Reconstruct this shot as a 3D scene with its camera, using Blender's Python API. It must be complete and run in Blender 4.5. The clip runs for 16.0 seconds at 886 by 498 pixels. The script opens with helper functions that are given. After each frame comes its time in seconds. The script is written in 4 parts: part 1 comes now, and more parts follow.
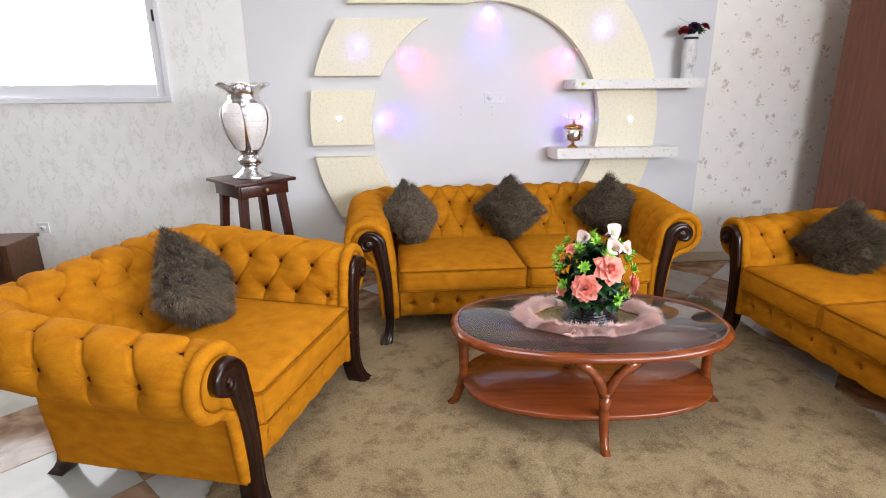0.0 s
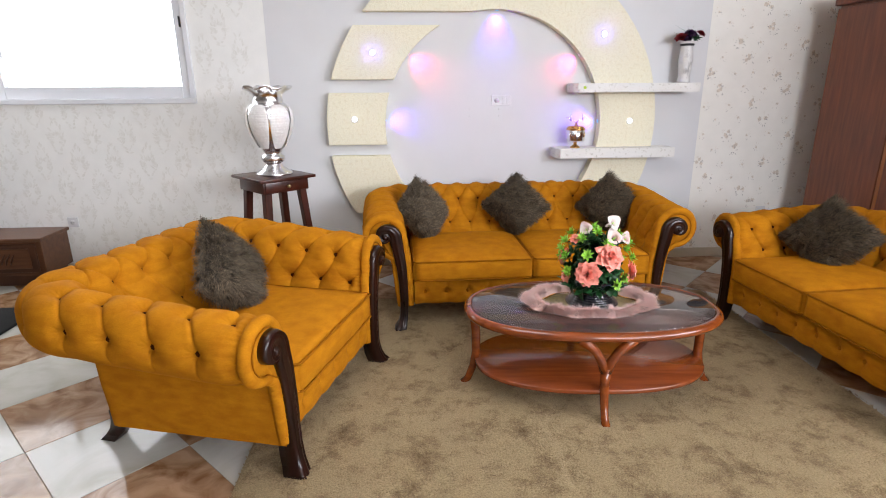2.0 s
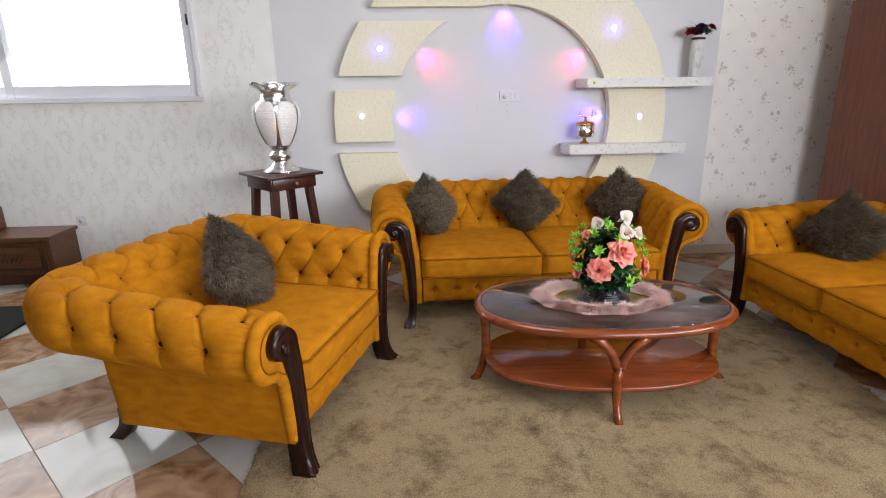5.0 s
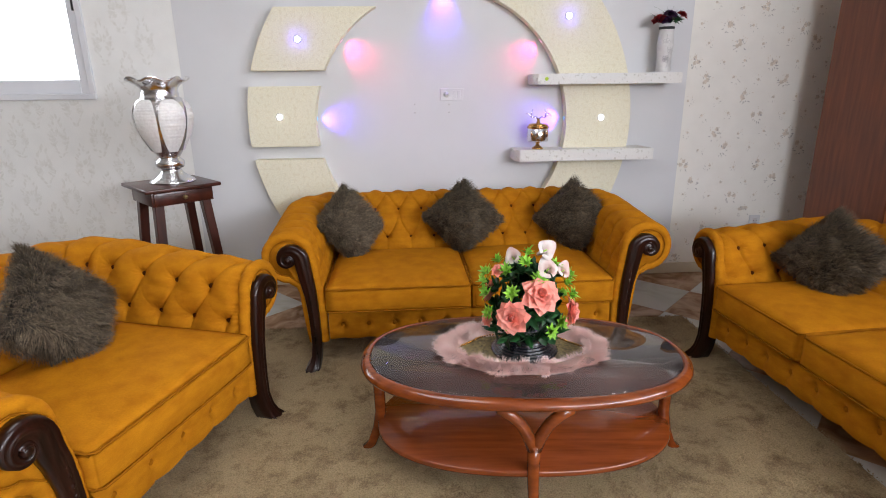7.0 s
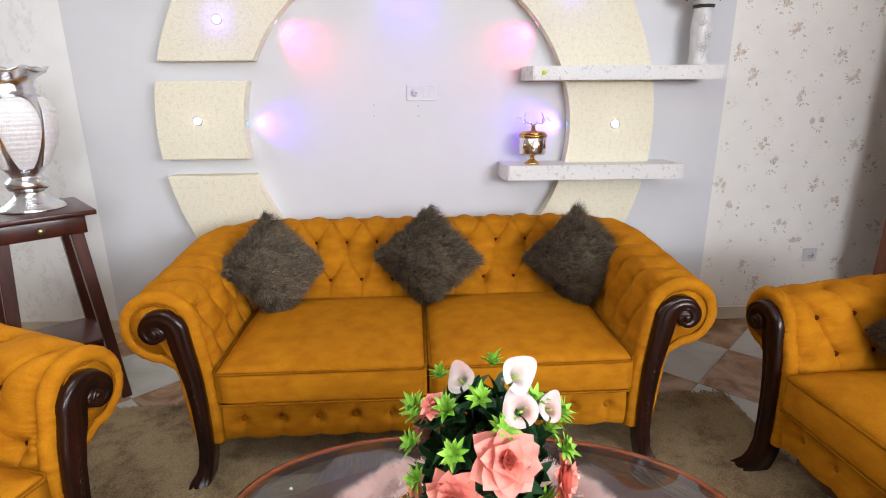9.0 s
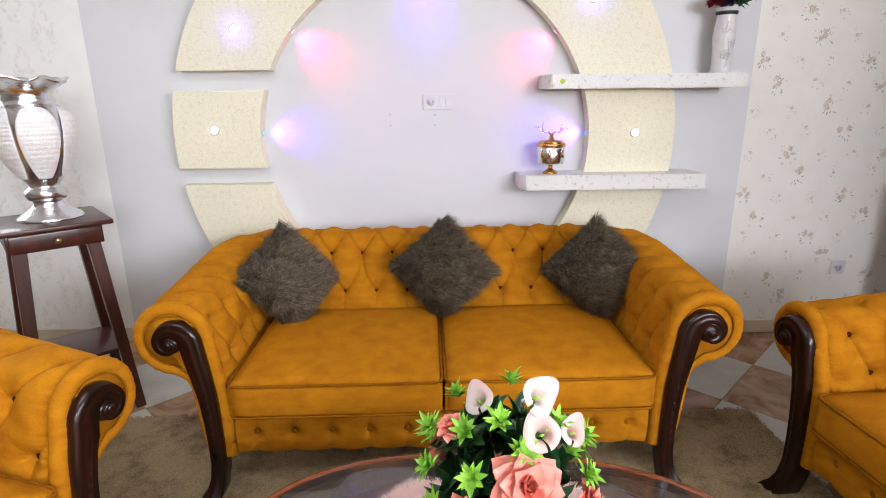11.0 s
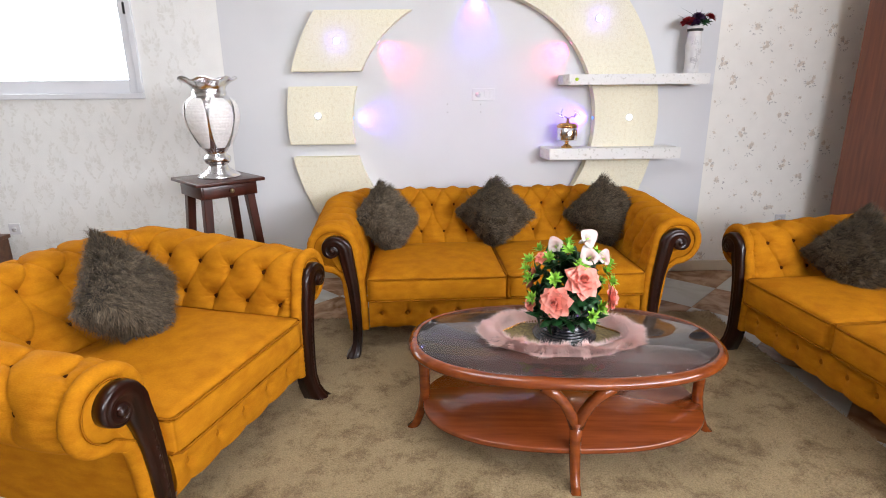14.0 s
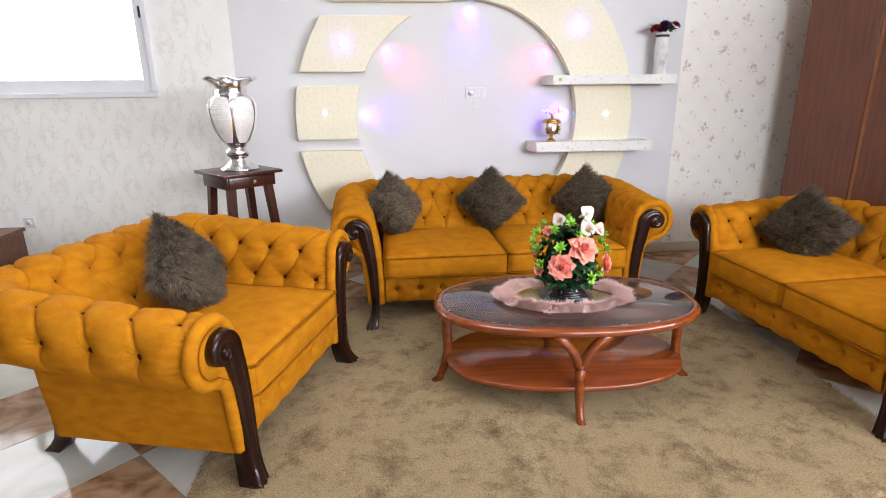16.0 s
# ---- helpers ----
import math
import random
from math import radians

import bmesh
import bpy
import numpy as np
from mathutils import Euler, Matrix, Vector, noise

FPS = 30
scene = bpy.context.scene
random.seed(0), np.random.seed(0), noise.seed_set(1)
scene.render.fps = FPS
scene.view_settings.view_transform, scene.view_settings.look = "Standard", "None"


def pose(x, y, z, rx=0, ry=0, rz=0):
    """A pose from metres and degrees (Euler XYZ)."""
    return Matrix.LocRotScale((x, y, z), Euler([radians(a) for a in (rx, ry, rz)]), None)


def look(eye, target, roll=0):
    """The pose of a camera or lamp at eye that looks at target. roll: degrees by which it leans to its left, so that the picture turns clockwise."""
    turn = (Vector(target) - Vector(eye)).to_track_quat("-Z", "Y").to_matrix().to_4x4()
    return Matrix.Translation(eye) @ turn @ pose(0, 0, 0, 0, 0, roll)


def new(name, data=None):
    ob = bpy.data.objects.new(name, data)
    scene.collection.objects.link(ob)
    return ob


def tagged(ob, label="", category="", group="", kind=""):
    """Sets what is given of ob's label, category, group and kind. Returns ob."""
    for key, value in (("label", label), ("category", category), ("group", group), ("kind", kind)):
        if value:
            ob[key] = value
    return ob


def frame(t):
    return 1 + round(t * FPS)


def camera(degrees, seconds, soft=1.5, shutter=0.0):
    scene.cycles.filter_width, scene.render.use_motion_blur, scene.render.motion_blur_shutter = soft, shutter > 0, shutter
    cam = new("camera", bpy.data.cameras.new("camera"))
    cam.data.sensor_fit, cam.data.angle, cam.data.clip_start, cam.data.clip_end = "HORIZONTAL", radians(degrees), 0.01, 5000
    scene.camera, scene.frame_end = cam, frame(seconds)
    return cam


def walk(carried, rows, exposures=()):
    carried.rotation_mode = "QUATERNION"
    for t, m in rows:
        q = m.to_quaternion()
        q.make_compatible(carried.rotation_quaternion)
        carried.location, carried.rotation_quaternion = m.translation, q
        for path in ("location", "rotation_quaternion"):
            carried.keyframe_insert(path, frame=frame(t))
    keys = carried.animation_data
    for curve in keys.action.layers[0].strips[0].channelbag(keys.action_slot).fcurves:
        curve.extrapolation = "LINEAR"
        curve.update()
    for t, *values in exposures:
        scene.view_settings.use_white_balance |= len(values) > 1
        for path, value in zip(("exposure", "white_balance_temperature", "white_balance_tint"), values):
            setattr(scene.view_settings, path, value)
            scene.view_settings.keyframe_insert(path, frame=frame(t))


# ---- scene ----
cam = camera(78.5, 16.0, soft=1.0)
EXPOSURE = [(0, -0.3), (1.5, -0.36), (2.5, -0.56), (3, -0.72), (5.5, -0.6), (7, -0.68), (8.5, -0.4), (11, -0.34), (12.5, -0.34), (14, -0.3), (16, -0.24)]
PATH = [
    (0, (0.357, -0.36, 1.512), (0.476, 1.552, 0.939), -0.6),
    (0.5, (0.378, -0.453, 1.497), (0.504, 1.46, 0.926), -0.5),
    (1, (0.377, -0.538, 1.499), (0.503, 1.376, 0.93), -0.5),
    (1.5, (0.367, -0.575, 1.505), (0.5, 1.338, 0.939), -0.3),
    (2, (0.267, -0.6, 1.526), (0.386, 1.314, 0.957), -0.4),
    (2.5, (0.185, -0.622, 1.521), (0.291, 1.292, 0.95), -0.6),
    (3, (0.165, -0.632, 1.522), (0.274, 1.281, 0.948), -0.5),
    (5.3, (0.301, -0.542, 1.501), (0.395, 1.373, 0.93), -0.8),
    (5.5, (0.373, -0.505, 1.507), (0.468, 1.409, 0.935), -0.8),
    (6, (0.525, -0.429, 1.478), (0.645, 1.485, 0.91), -0.5),
    (6.5, (0.633, -0.203, 1.488), (0.74, 1.711, 0.917), -0.7),
    (7, (0.764, 0.003, 1.473), (0.866, 1.917, 0.902), -0.7),
    (7.5, (0.91, 0.199, 1.481), (1.0, 2.112, 0.906), -0.8),
    (8, (0.998, 0.428, 1.446), (1.077, 2.34, 0.866), -0.7),
    (8.5, (1.034, 0.743, 1.456), (1.105, 2.656, 0.875), -0.7),
    (8.7, (1.052, 0.844, 1.454), (1.126, 2.758, 0.877), -0.5),
    (10.8, (1.069, 1.038, 1.433), (1.087, 2.963, 0.889), -0.6),
    (11, (1.053, 0.958, 1.451), (1.068, 2.884, 0.91), -0.6),
    (11.5, (1.035, 0.787, 1.448), (1.035, 2.712, 0.905), -0.7),
    (12, (0.968, 0.565, 1.429), (0.98, 2.488, 0.88), -0.6),
    (12.5, (0.853, 0.427, 1.438), (0.876, 2.35, 0.891), -0.5),
    (13, (0.723, 0.222, 1.438), (0.766, 2.145, 0.889), -0.4),
    (13.5, (0.671, 0.04, 1.455), (0.718, 1.961, 0.9), -0.7),
    (14, (0.626, -0.121, 1.449), (0.68, 1.799, 0.891), -0.6),
    (14.5, (0.544, -0.188, 1.468), (0.602, 1.732, 0.913), -0.6),
    (15, (0.414, -0.324, 1.456), (0.472, 1.595, 0.897), -0.5),
    (15.5, (0.363, -0.4, 1.468), (0.428, 1.518, 0.907), -0.6),
    (16, (0.351, -0.505, 1.46), (0.528, 1.405, 0.894), -0.6),
]
walk(cam, [(t, look(eye, target, roll)) for t, eye, target, roll in PATH], EXPOSURE)

# ---- world, light ----
world = bpy.data.worlds.new("world")
scene.world = world
world.use_nodes = True
wn = world.node_tree
sky = wn.nodes.new("ShaderNodeTexSky")
sky.sky_type, sky.sun_disc = "NISHITA", False
sky.sun_elevation, sky.sun_rotation = radians(48), radians(-60)
wn.nodes["Background"].inputs[1].default_value = 0.15
wn.links.new(sky.outputs[0], wn.nodes["Background"].inputs[0])


def lamp(name, kind, m, energy, colour=(1, 1, 1), **more):
    d = bpy.data.lights.new(name, kind)
    d.energy, d.color = energy, colour
    if "size" in more:
        d.shape, d.size, d.size_y = "RECTANGLE", more["size"][0], more["size"][1]
    if "radius" in more:
        d.shadow_soft_size = more["radius"]
    if "cone" in more:
        d.spot_size, d.spot_blend = radians(more["cone"]), 1.0
    ob = new(name, d)
    ob.matrix_world = m
    return ob


# daylight in the opening of the window in the far wall, and of the wide windows behind the camera
lamp("window_daylight", "AREA", look((-2.95, 4.02, 2.0), (-1.5, 0, 0.4)), 75, (0.93, 0.95, 1), size=(2.7, 1.0))
lamp("side_window_daylight", "AREA", look((4.25, -0.85, 2.15), (-2.2, 3.4, 1.1)), 265, (0.885, 0.91, 1), size=(3.1, 1.0))
lamp("rear_window_daylight", "AREA", look((3.0, -4.1, 2.2), (0.2, 4, 1.4)), 260, (0.885, 0.91, 1), size=(2.3, 1.1))
lamp("ceiling_lamp_light", "AREA", look((0.2, 1.3, 2.85), (0.2, 1.3, 0)), 45, (0.95, 0.96, 1), size=(1.3, 1.3))


# ---- materials ----
def mat(name, col, col2=None, rough=0.5, metal=0.0, scale=8.0, bump=0.1, fine=200.0, coat=0.0, sheen=0.0, stretch=(1, 1, 1),
        trans=0.0, ior=1.45, spec=0.5, detail=5.0, emit=0.0, contrast=(0.3, 0.7), island=0.0, dist=0.02, warp=0.0, each=False, grain=0.0, ragged=0.5):
    m = bpy.data.materials.new(name)
    m.use_nodes = True
    n, l = m.node_tree.nodes, m.node_tree.links
    b = n["Principled BSDF"]
    co = n.new("ShaderNodeTexCoord")
    mp = n.new("ShaderNodeMapping")
    mp.inputs["Scale"].default_value = stretch
    l.new(co.outputs["Object"], mp.inputs[0])
    if each:
        oi = n.new("ShaderNodeObjectInfo")
        mu = n.new("ShaderNodeMath")
        mu.operation, mu.inputs[1].default_value = "MULTIPLY", 60
        l.new(oi.outputs["Random"], mu.inputs[0])
        l.new(mu.outputs[0], mp.inputs["Location"])
    a = n.new("ShaderNodeTexNoise")
    a.inputs["Scale"].default_value, a.inputs["Detail"].default_value, a.inputs["Distortion"].default_value = scale, detail, warp
    a.inputs["Roughness"].default_value = ragged
    l.new(mp.outputs[0], a.inputs["Vector"])
    r = n.new("ShaderNodeValToRGB")
    r.color_ramp.elements[0].position, r.color_ramp.elements[1].position = contrast
    r.color_ramp.elements[0].color = (*(col2 or tuple(c * 0.85 for c in col)), 1)
    r.color_ramp.elements[1].color = (*col, 1)
    l.new(a.outputs["Fac"], r.inputs[0])
    out = r.outputs[0]
    if island:
        g = n.new("ShaderNodeNewGeometry")
        h = n.new("ShaderNodeHueSaturation")
        mr = n.new("ShaderNodeMapRange")
        mr.inputs[3].default_value, mr.inputs[4].default_value = 1 - island, 1 + island
        l.new(g.outputs["Random Per Island"], mr.inputs[0])
        l.new(mr.outputs[0], h.inputs["Value"])
        l.new(out, h.inputs["Color"])
        out = h.outputs[0]
    f = n.new("ShaderNodeTexNoise")
    f.inputs["Scale"].default_value, f.inputs["Detail"].default_value = fine, 3
    l.new(mp.outputs[0], f.inputs["Vector"])
    if grain:
        gh = n.new("ShaderNodeHueSaturation")
        gr = n.new("ShaderNodeMapRange")
        gr.inputs[1].default_value, gr.inputs[2].default_value = 0.3, 0.7
        gr.inputs[3].default_value, gr.inputs[4].default_value = 1 - grain, 1 + grain
        l.new(f.outputs["Fac"], gr.inputs[0])
        l.new(gr.outputs[0], gh.inputs["Value"])
        l.new(out, gh.inputs["Color"])
        out = gh.outputs[0]
    l.new(out, b.inputs["Base Color"])
    if bump:
        bp = n.new("ShaderNodeBump")
        bp.inputs["Strength"].default_value, bp.inputs["Distance"].default_value = bump, dist
        l.new(f.outputs["Fac"], bp.inputs["Height"])
        l.new(bp.outputs[0], b.inputs["Normal"])
    rr = n.new("ShaderNodeMapRange")
    rr.inputs[3].default_value, rr.inputs[4].default_value = max(0.02, rough * 0.8), min(1, rough * 1.2)
    l.new(a.outputs["Fac"], rr.inputs[0])
    l.new(rr.outputs[0], b.inputs["Roughness"])
    b.inputs["Metallic"].default_value = metal
    b.inputs["Coat Weight"].default_value = coat
    b.inputs["Coat Roughness"].default_value = 0.06
    b.inputs["Sheen Weight"].default_value = sheen
    b.inputs["Sheen Roughness"].default_value = 0.4
    b.inputs["Sheen Tint"].default_value = (*[min(1, c * 1.5) for c in col], 1)
    b.inputs["Transmission Weight"].default_value = trans
    b.inputs["IOR"].default_value = ior
    b.inputs["Specular IOR Level"].default_value = spec
    if emit:
        b.inputs["Emission Color"].default_value = (*col, 1)
        b.inputs["Emission Strength"].default_value = emit
    return m


VELVET = mat("mustard_velvet", (0.5, 0.198, 0.009), (0.38, 0.136, 0.006), rough=0.9, scale=13, fine=170, bump=0.25, grain=0.09, sheen=0.1, spec=0.06, stretch=(1, 1, 2.2), detail=8, dist=0.004)
VELVET_DARK = mat("mustard_piping", (0.33, 0.12, 0.005), (0.24, 0.08, 0.004), spec=0.06, rough=0.9, scale=20, fine=300, bump=0.2, dist=0.003)
# same velvet as the sofa, with the tuft holes' shade put into its colour
BUTTON_SHADED = mat("shaded_button_velvet", (0.09, 0.026, 0.003), (0.05, 0.014, 0.002), rough=0.9, scale=40, spec=0.06)
MAHOGANY = mat("dark_mahogany", (0.026, 0.006, 0.003), (0.008, 0.003, 0.0015), rough=0.3, spec=0.3, scale=6, fine=60, bump=0.05, coat=0.25, stretch=(6, 6, 1))
STOOLWOOD = mat("red_mahogany", (0.07, 0.014, 0.007), (0.03, 0.007, 0.004), rough=0.35, scale=5, fine=60, bump=0.04, coat=0.25, stretch=(5, 5, 1))
CHERRY = mat("cherry_wood", (0.25, 0.056, 0.01), (0.13, 0.026, 0.005), rough=0.2, scale=5, fine=50, bump=0.03, coat=0.4, stretch=(1, 7, 7))
CHERRY_SHELF = mat("cherry_veneer", (0.25, 0.055, 0.012), (0.15, 0.03, 0.007), rough=0.24, scale=4, fine=40, bump=0.02, coat=0.5, stretch=(1, 9, 9))
WARDROBE = mat("wardrobe_veneer", (0.22, 0.058, 0.018), (0.13, 0.031, 0.01), rough=0.4, scale=4, fine=50, bump=0.03, coat=0.2, stretch=(9, 9, 0.8))
WARDROBE_TRIM = mat("wardrobe_light_trim", (0.42, 0.14, 0.035), (0.3, 0.09, 0.022), rough=0.4, scale=4, fine=50, coat=0.2, stretch=(9, 9, 0.8))
CABINET = mat("walnut_veneer", (0.15, 0.062, 0.028), (0.09, 0.036, 0.016), rough=0.4, scale=4, fine=50, bump=0.03, coat=0.2, stretch=(1, 8, 8))
CABINET_DARK = mat("walnut_dark", (0.09, 0.035, 0.016), (0.05, 0.02, 0.01), rough=0.45, scale=6, fine=60)
REARPAINT = mat("beige_wall_paint", (0.24, 0.21, 0.175), rough=0.8, scale=3)
PLASTER = mat("white_plaster", (0.73, 0.735, 0.745), (0.7, 0.705, 0.715), rough=0.7, scale=3, fine=120, bump=0.04)
CEILPAINT = mat("ceiling_paint", (0.66, 0.65, 0.64), rough=0.9, scale=3)
PAPER_L = mat("damask_paper", (0.92, 0.92, 0.89), (0.88, 0.88, 0.85), rough=0.7, scale=9, fine=160, bump=0.15)
PAPER_L_INK = mat("damask_ink", (0.9, 0.9, 0.87), (0.78, 0.77, 0.72), rough=0.5, scale=40, fine=160, bump=0.1)
PAPER_R = mat("floral_paper", (0.92, 0.9, 0.84), (0.88, 0.86, 0.8), rough=0.7, scale=9, fine=200, bump=0.12)
INK_GREY = mat("floral_ink_grey", (0.56, 0.54, 0.51), (0.46, 0.44, 0.42), rough=0.6, scale=60, island=0.22)
INK_BEIGE = mat("floral_ink_beige", (0.74, 0.67, 0.57), (0.68, 0.61, 0.52), rough=0.6, scale=60, island=0.15)
STONE = mat("cream_stone", (0.86, 0.82, 0.64), (0.8, 0.745, 0.55), rough=0.75, scale=45, fine=130, bump=0.28, detail=9, grain=0.08, contrast=(0.33, 0.5), dist=0.006)
SHELFSTONE = mat("white_speckled_stone", (0.8, 0.79, 0.76), (0.6, 0.58, 0.53), rough=0.45, scale=45, fine=90, bump=0.2, contrast=(0.33, 0.42))
SKIRT = mat("cream_skirting", (0.7, 0.63, 0.49), (0.62, 0.55, 0.42), rough=0.35, scale=6, fine=60, bump=0.02)
WINFRAME = mat("white_aluminium", (0.78, 0.79, 0.82), (0.74, 0.75, 0.78), rough=0.35, scale=5, bump=0.01)
TILE_W = mat("cream_marble_tile", (0.52, 0.51, 0.46), (0.4, 0.38, 0.31), rough=0.07, scale=3.0, fine=30, bump=0.004, spec=0.22, contrast=(0.25, 0.55), warp=1.2, each=True, detail=8)
TILE_B = mat("tan_marble_tile", (0.46, 0.3, 0.185), (0.21, 0.105, 0.045), rough=0.09, scale=5, fine=30, bump=0.004, spec=0.22, detail=12, contrast=(0.33, 0.66), warp=1.8, each=True)
GROUT = mat("tile_grout", (0.3, 0.24, 0.18), rough=0.9, scale=30)
CARPET = mat("beige_shag_carpet", (0.4, 0.3, 0.165), (0.15, 0.09, 0.038), rough=0.95, scale=5.5, grain=0.25, fine=150, bump=0.9, sheen=0.1, detail=14, contrast=(0.34, 0.52), ragged=0.78)
CARPET_PILE = mat("carpet_pile", (0.4, 0.3, 0.165), (0.15, 0.09, 0.038), rough=0.95, scale=5.5, grain=0.25, fine=150, bump=0, island=0.12, detail=14, contrast=(0.34, 0.52), ragged=0.78)
BLACKRUG = mat("black_shag_rug", (0.012, 0.012, 0.012), rough=0.95, scale=9, fine=150, bump=0.9)
SMOKED = mat("smoked_glass", (0.55, 0.5, 0.5), (0.52, 0.47, 0.47), rough=0.03, scale=3, bump=0, trans=0.95, ior=1.55)
GLASS = mat("clear_glass", (0.98, 0.99, 1), rough=0.02, scale=3, bump=0, trans=1.0)
FUR = mat("grey_brown_fur", (0.2, 0.155, 0.1), (0.065, 0.047, 0.03), rough=0.8, scale=70, fine=200, bump=0, island=0.75, contrast=(0.3, 0.7))
FURBASE = mat("fur_backing", (0.035, 0.027, 0.022), rough=0.95, scale=14)
SOCKETW = mat("white_plastic", (0.77, 0.77, 0.78), rough=0.35, scale=5, bump=0.0)
DARKHOLE = mat("dark_plastic", (0.03, 0.03, 0.03), rough=0.5, scale=5, bump=0.0)
SILVER = mat("silver_mirror", (0.86, 0.86, 0.87), (0.7, 0.7, 0.72), rough=0.2, metal=1.0, scale=14, fine=140, bump=0.25, dist=0.004)
BEADS = mat("silver_beading", (0.9, 0.89, 0.87), (0.78, 0.76, 0.74), rough=0.4, metal=0.15, scale=60, fine=260, bump=0.8, dist=0.004)
GOLD = mat("polished_gold", (0.75, 0.45, 0.16), (0.6, 0.33, 0.1), rough=0.2, metal=1.0, scale=30, bump=0.1)
GOLDCLOTH = mat("gold_sequin_cloth", (0.52, 0.43, 0.19), (0.16, 0.13, 0.06), rough=0.45, metal=0.4, scale=110, fine=240, bump=0.8, contrast=(0.35, 0.65))
PINKFUR = mat("pink_fur", (0.96, 0.76, 0.71), (0.94, 0.66, 0.6), rough=0.85, scale=20, fine=200, island=0.07)
BLACKPOT = mat("black_glazed_ceramic", (0.012, 0.012, 0.016), rough=0.15, scale=8, bump=0.03, coat=0.6)
PINK = mat("coral_rose_petal", (0.95, 0.4, 0.32), (0.9, 0.3, 0.23), rough=0.55, scale=20, island=0.12)
PALEPINK = mat("pale_calla_petal", (0.62, 0.56, 0.52), (0.62, 0.36, 0.32), rough=0.5, scale=16, contrast=(0.32, 0.6))
LIME = mat("lime_leaf", (0.42, 0.74, 0.09), (0.24, 0.56, 0.05), rough=0.5, scale=30, island=0.25)
LEAF = mat("dark_leaf", (0.02, 0.1, 0.025), (0.01, 0.05, 0.014), rough=0.4, scale=30, island=0.4)
RED = mat("dark_red_petal", (0.35, 0.008, 0.015), (0.2, 0.004, 0.01), rough=0.6, scale=30, island=0.2)
PURPLE = mat("dark_purple_petal", (0.06, 0.01, 0.07), (0.03, 0.006, 0.04), rough=0.6, scale=30, island=0.2)
WHITEVASE = mat("white_relief_ceramic", (0.78, 0.77, 0.76), (0.68, 0.67, 0.66), rough=0.4, scale=30, fine=60, bump=0.15)
GREYRELIEF = mat("grey_relief_line", (0.63, 0.62, 0.62), rough=0.5, scale=30)
BRASS = mat("brass_knob", (0.55, 0.43, 0.22), rough=0.35, metal=1.0, scale=30)


def glow(name, col, strength):
    m = bpy.data.materials.new(name)
    m.use_nodes = True
    b = m.node_tree.nodes["Principled BSDF"]
    b.inputs["Base Color"].default_value = (*col, 1)
    b.inputs["Emission Color"].default_value = (*col, 1)
    b.inputs["Emission Strength"].default_value = strength
    return m


# ---- building helpers ----
def part(name, bm, material, parent=None, label="", smooth=True, recalc=True):
    if recalc:
        bmesh.ops.recalc_face_normals(bm, faces=bm.faces)
    me = bpy.data.meshes.new(name)
    bm.to_mesh(me)
    bm.free()
    me.materials.append(material)
    if smooth:
        for p in me.polygons:
            p.use_smooth = True
    ob = new(name, me)
    ob.parent = parent
    if label:
        tagged(ob, label)
    return ob


def raw(name, verts, faces, material, parent=None, label="", smooth=False):
    me = bpy.data.meshes.new(name)
    me.from_pydata(verts, [], faces)
    me.materials.append(material)
    if smooth:
        for p in me.polygons:
            p.use_smooth = True
    ob = new(name, me)
    ob.parent = parent
    if label:
        tagged(ob, label)
    return ob


def share(name, me, parent, m):
    ob = new(name, me)
    ob.parent = parent
    ob.matrix_basis = m
    return ob


def thing(name, m, label, category, group="", kind=""):
    ob = new(name)
    ob.empty_display_size = 0.1
    ob.matrix_world = m
    return tagged(ob, label, category, group, kind)


def box(x0, x1, y0, y1, z0, z1, bevel=0.0, seg=2, bm=None):
    bm = bm or bmesh.new()
    r = bmesh.ops.create_cube(bm, size=1.0, matrix=Matrix.Translation(((x0 + x1) / 2, (y0 + y1) / 2, (z0 + z1) / 2)) @ Matrix.Diagonal((x1 - x0, y1 - y0, z1 - z0, 1)))
    if bevel:
        es = list({e for v in r["verts"] for e in v.link_edges})
        bmesh.ops.bevel(bm, geom=es, offset=bevel, segments=seg, affect="EDGES", profile=0.5)
    return bm


def grid(nu, nv, f, close_u=False, close_v=False, bm=None):
    bm = bm or bmesh.new()
    vs = [[bm.verts.new(f(i / (nu if close_u else nu - 1), j / (nv if close_v else nv - 1))) for j in range(nv)] for i in range(nu)]
    for i in range(nu if close_u else nu - 1):
        for j in range(nv if close_v else nv - 1):
            bm.faces.new((vs[i][j], vs[(i + 1) % nu][j], vs[(i + 1) % nu][(j + 1) % nv], vs[i][(j + 1) % nv]))
    return bm


def lathe(prof, n=40, bm=None, wave=None):
    """A turned body from (radius, height) pairs."""
    bm = bm or bmesh.new()
    rings = []
    for r, z in prof:
        rings.append([])
        for i in range(n):
            a = 2 * math.pi * i / n
            rr, zz = wave(r, z, a) if wave else (r, z)
            rings[-1].append(bm.verts.new((rr * math.cos(a), rr * math.sin(a), zz)))
    for k in range(len(rings) - 1):
        for i in range(n):
            bm.faces.new((rings[k][i], rings[k][(i + 1) % n], rings[k + 1][(i + 1) % n], rings[k + 1][i]))
    for ring in (rings[0], rings[-1]):
        if len({tuple(v.co) for v in ring}) > 2:
            try:
                bm.faces.new(ring)
            except ValueError:
                pass
    return bm


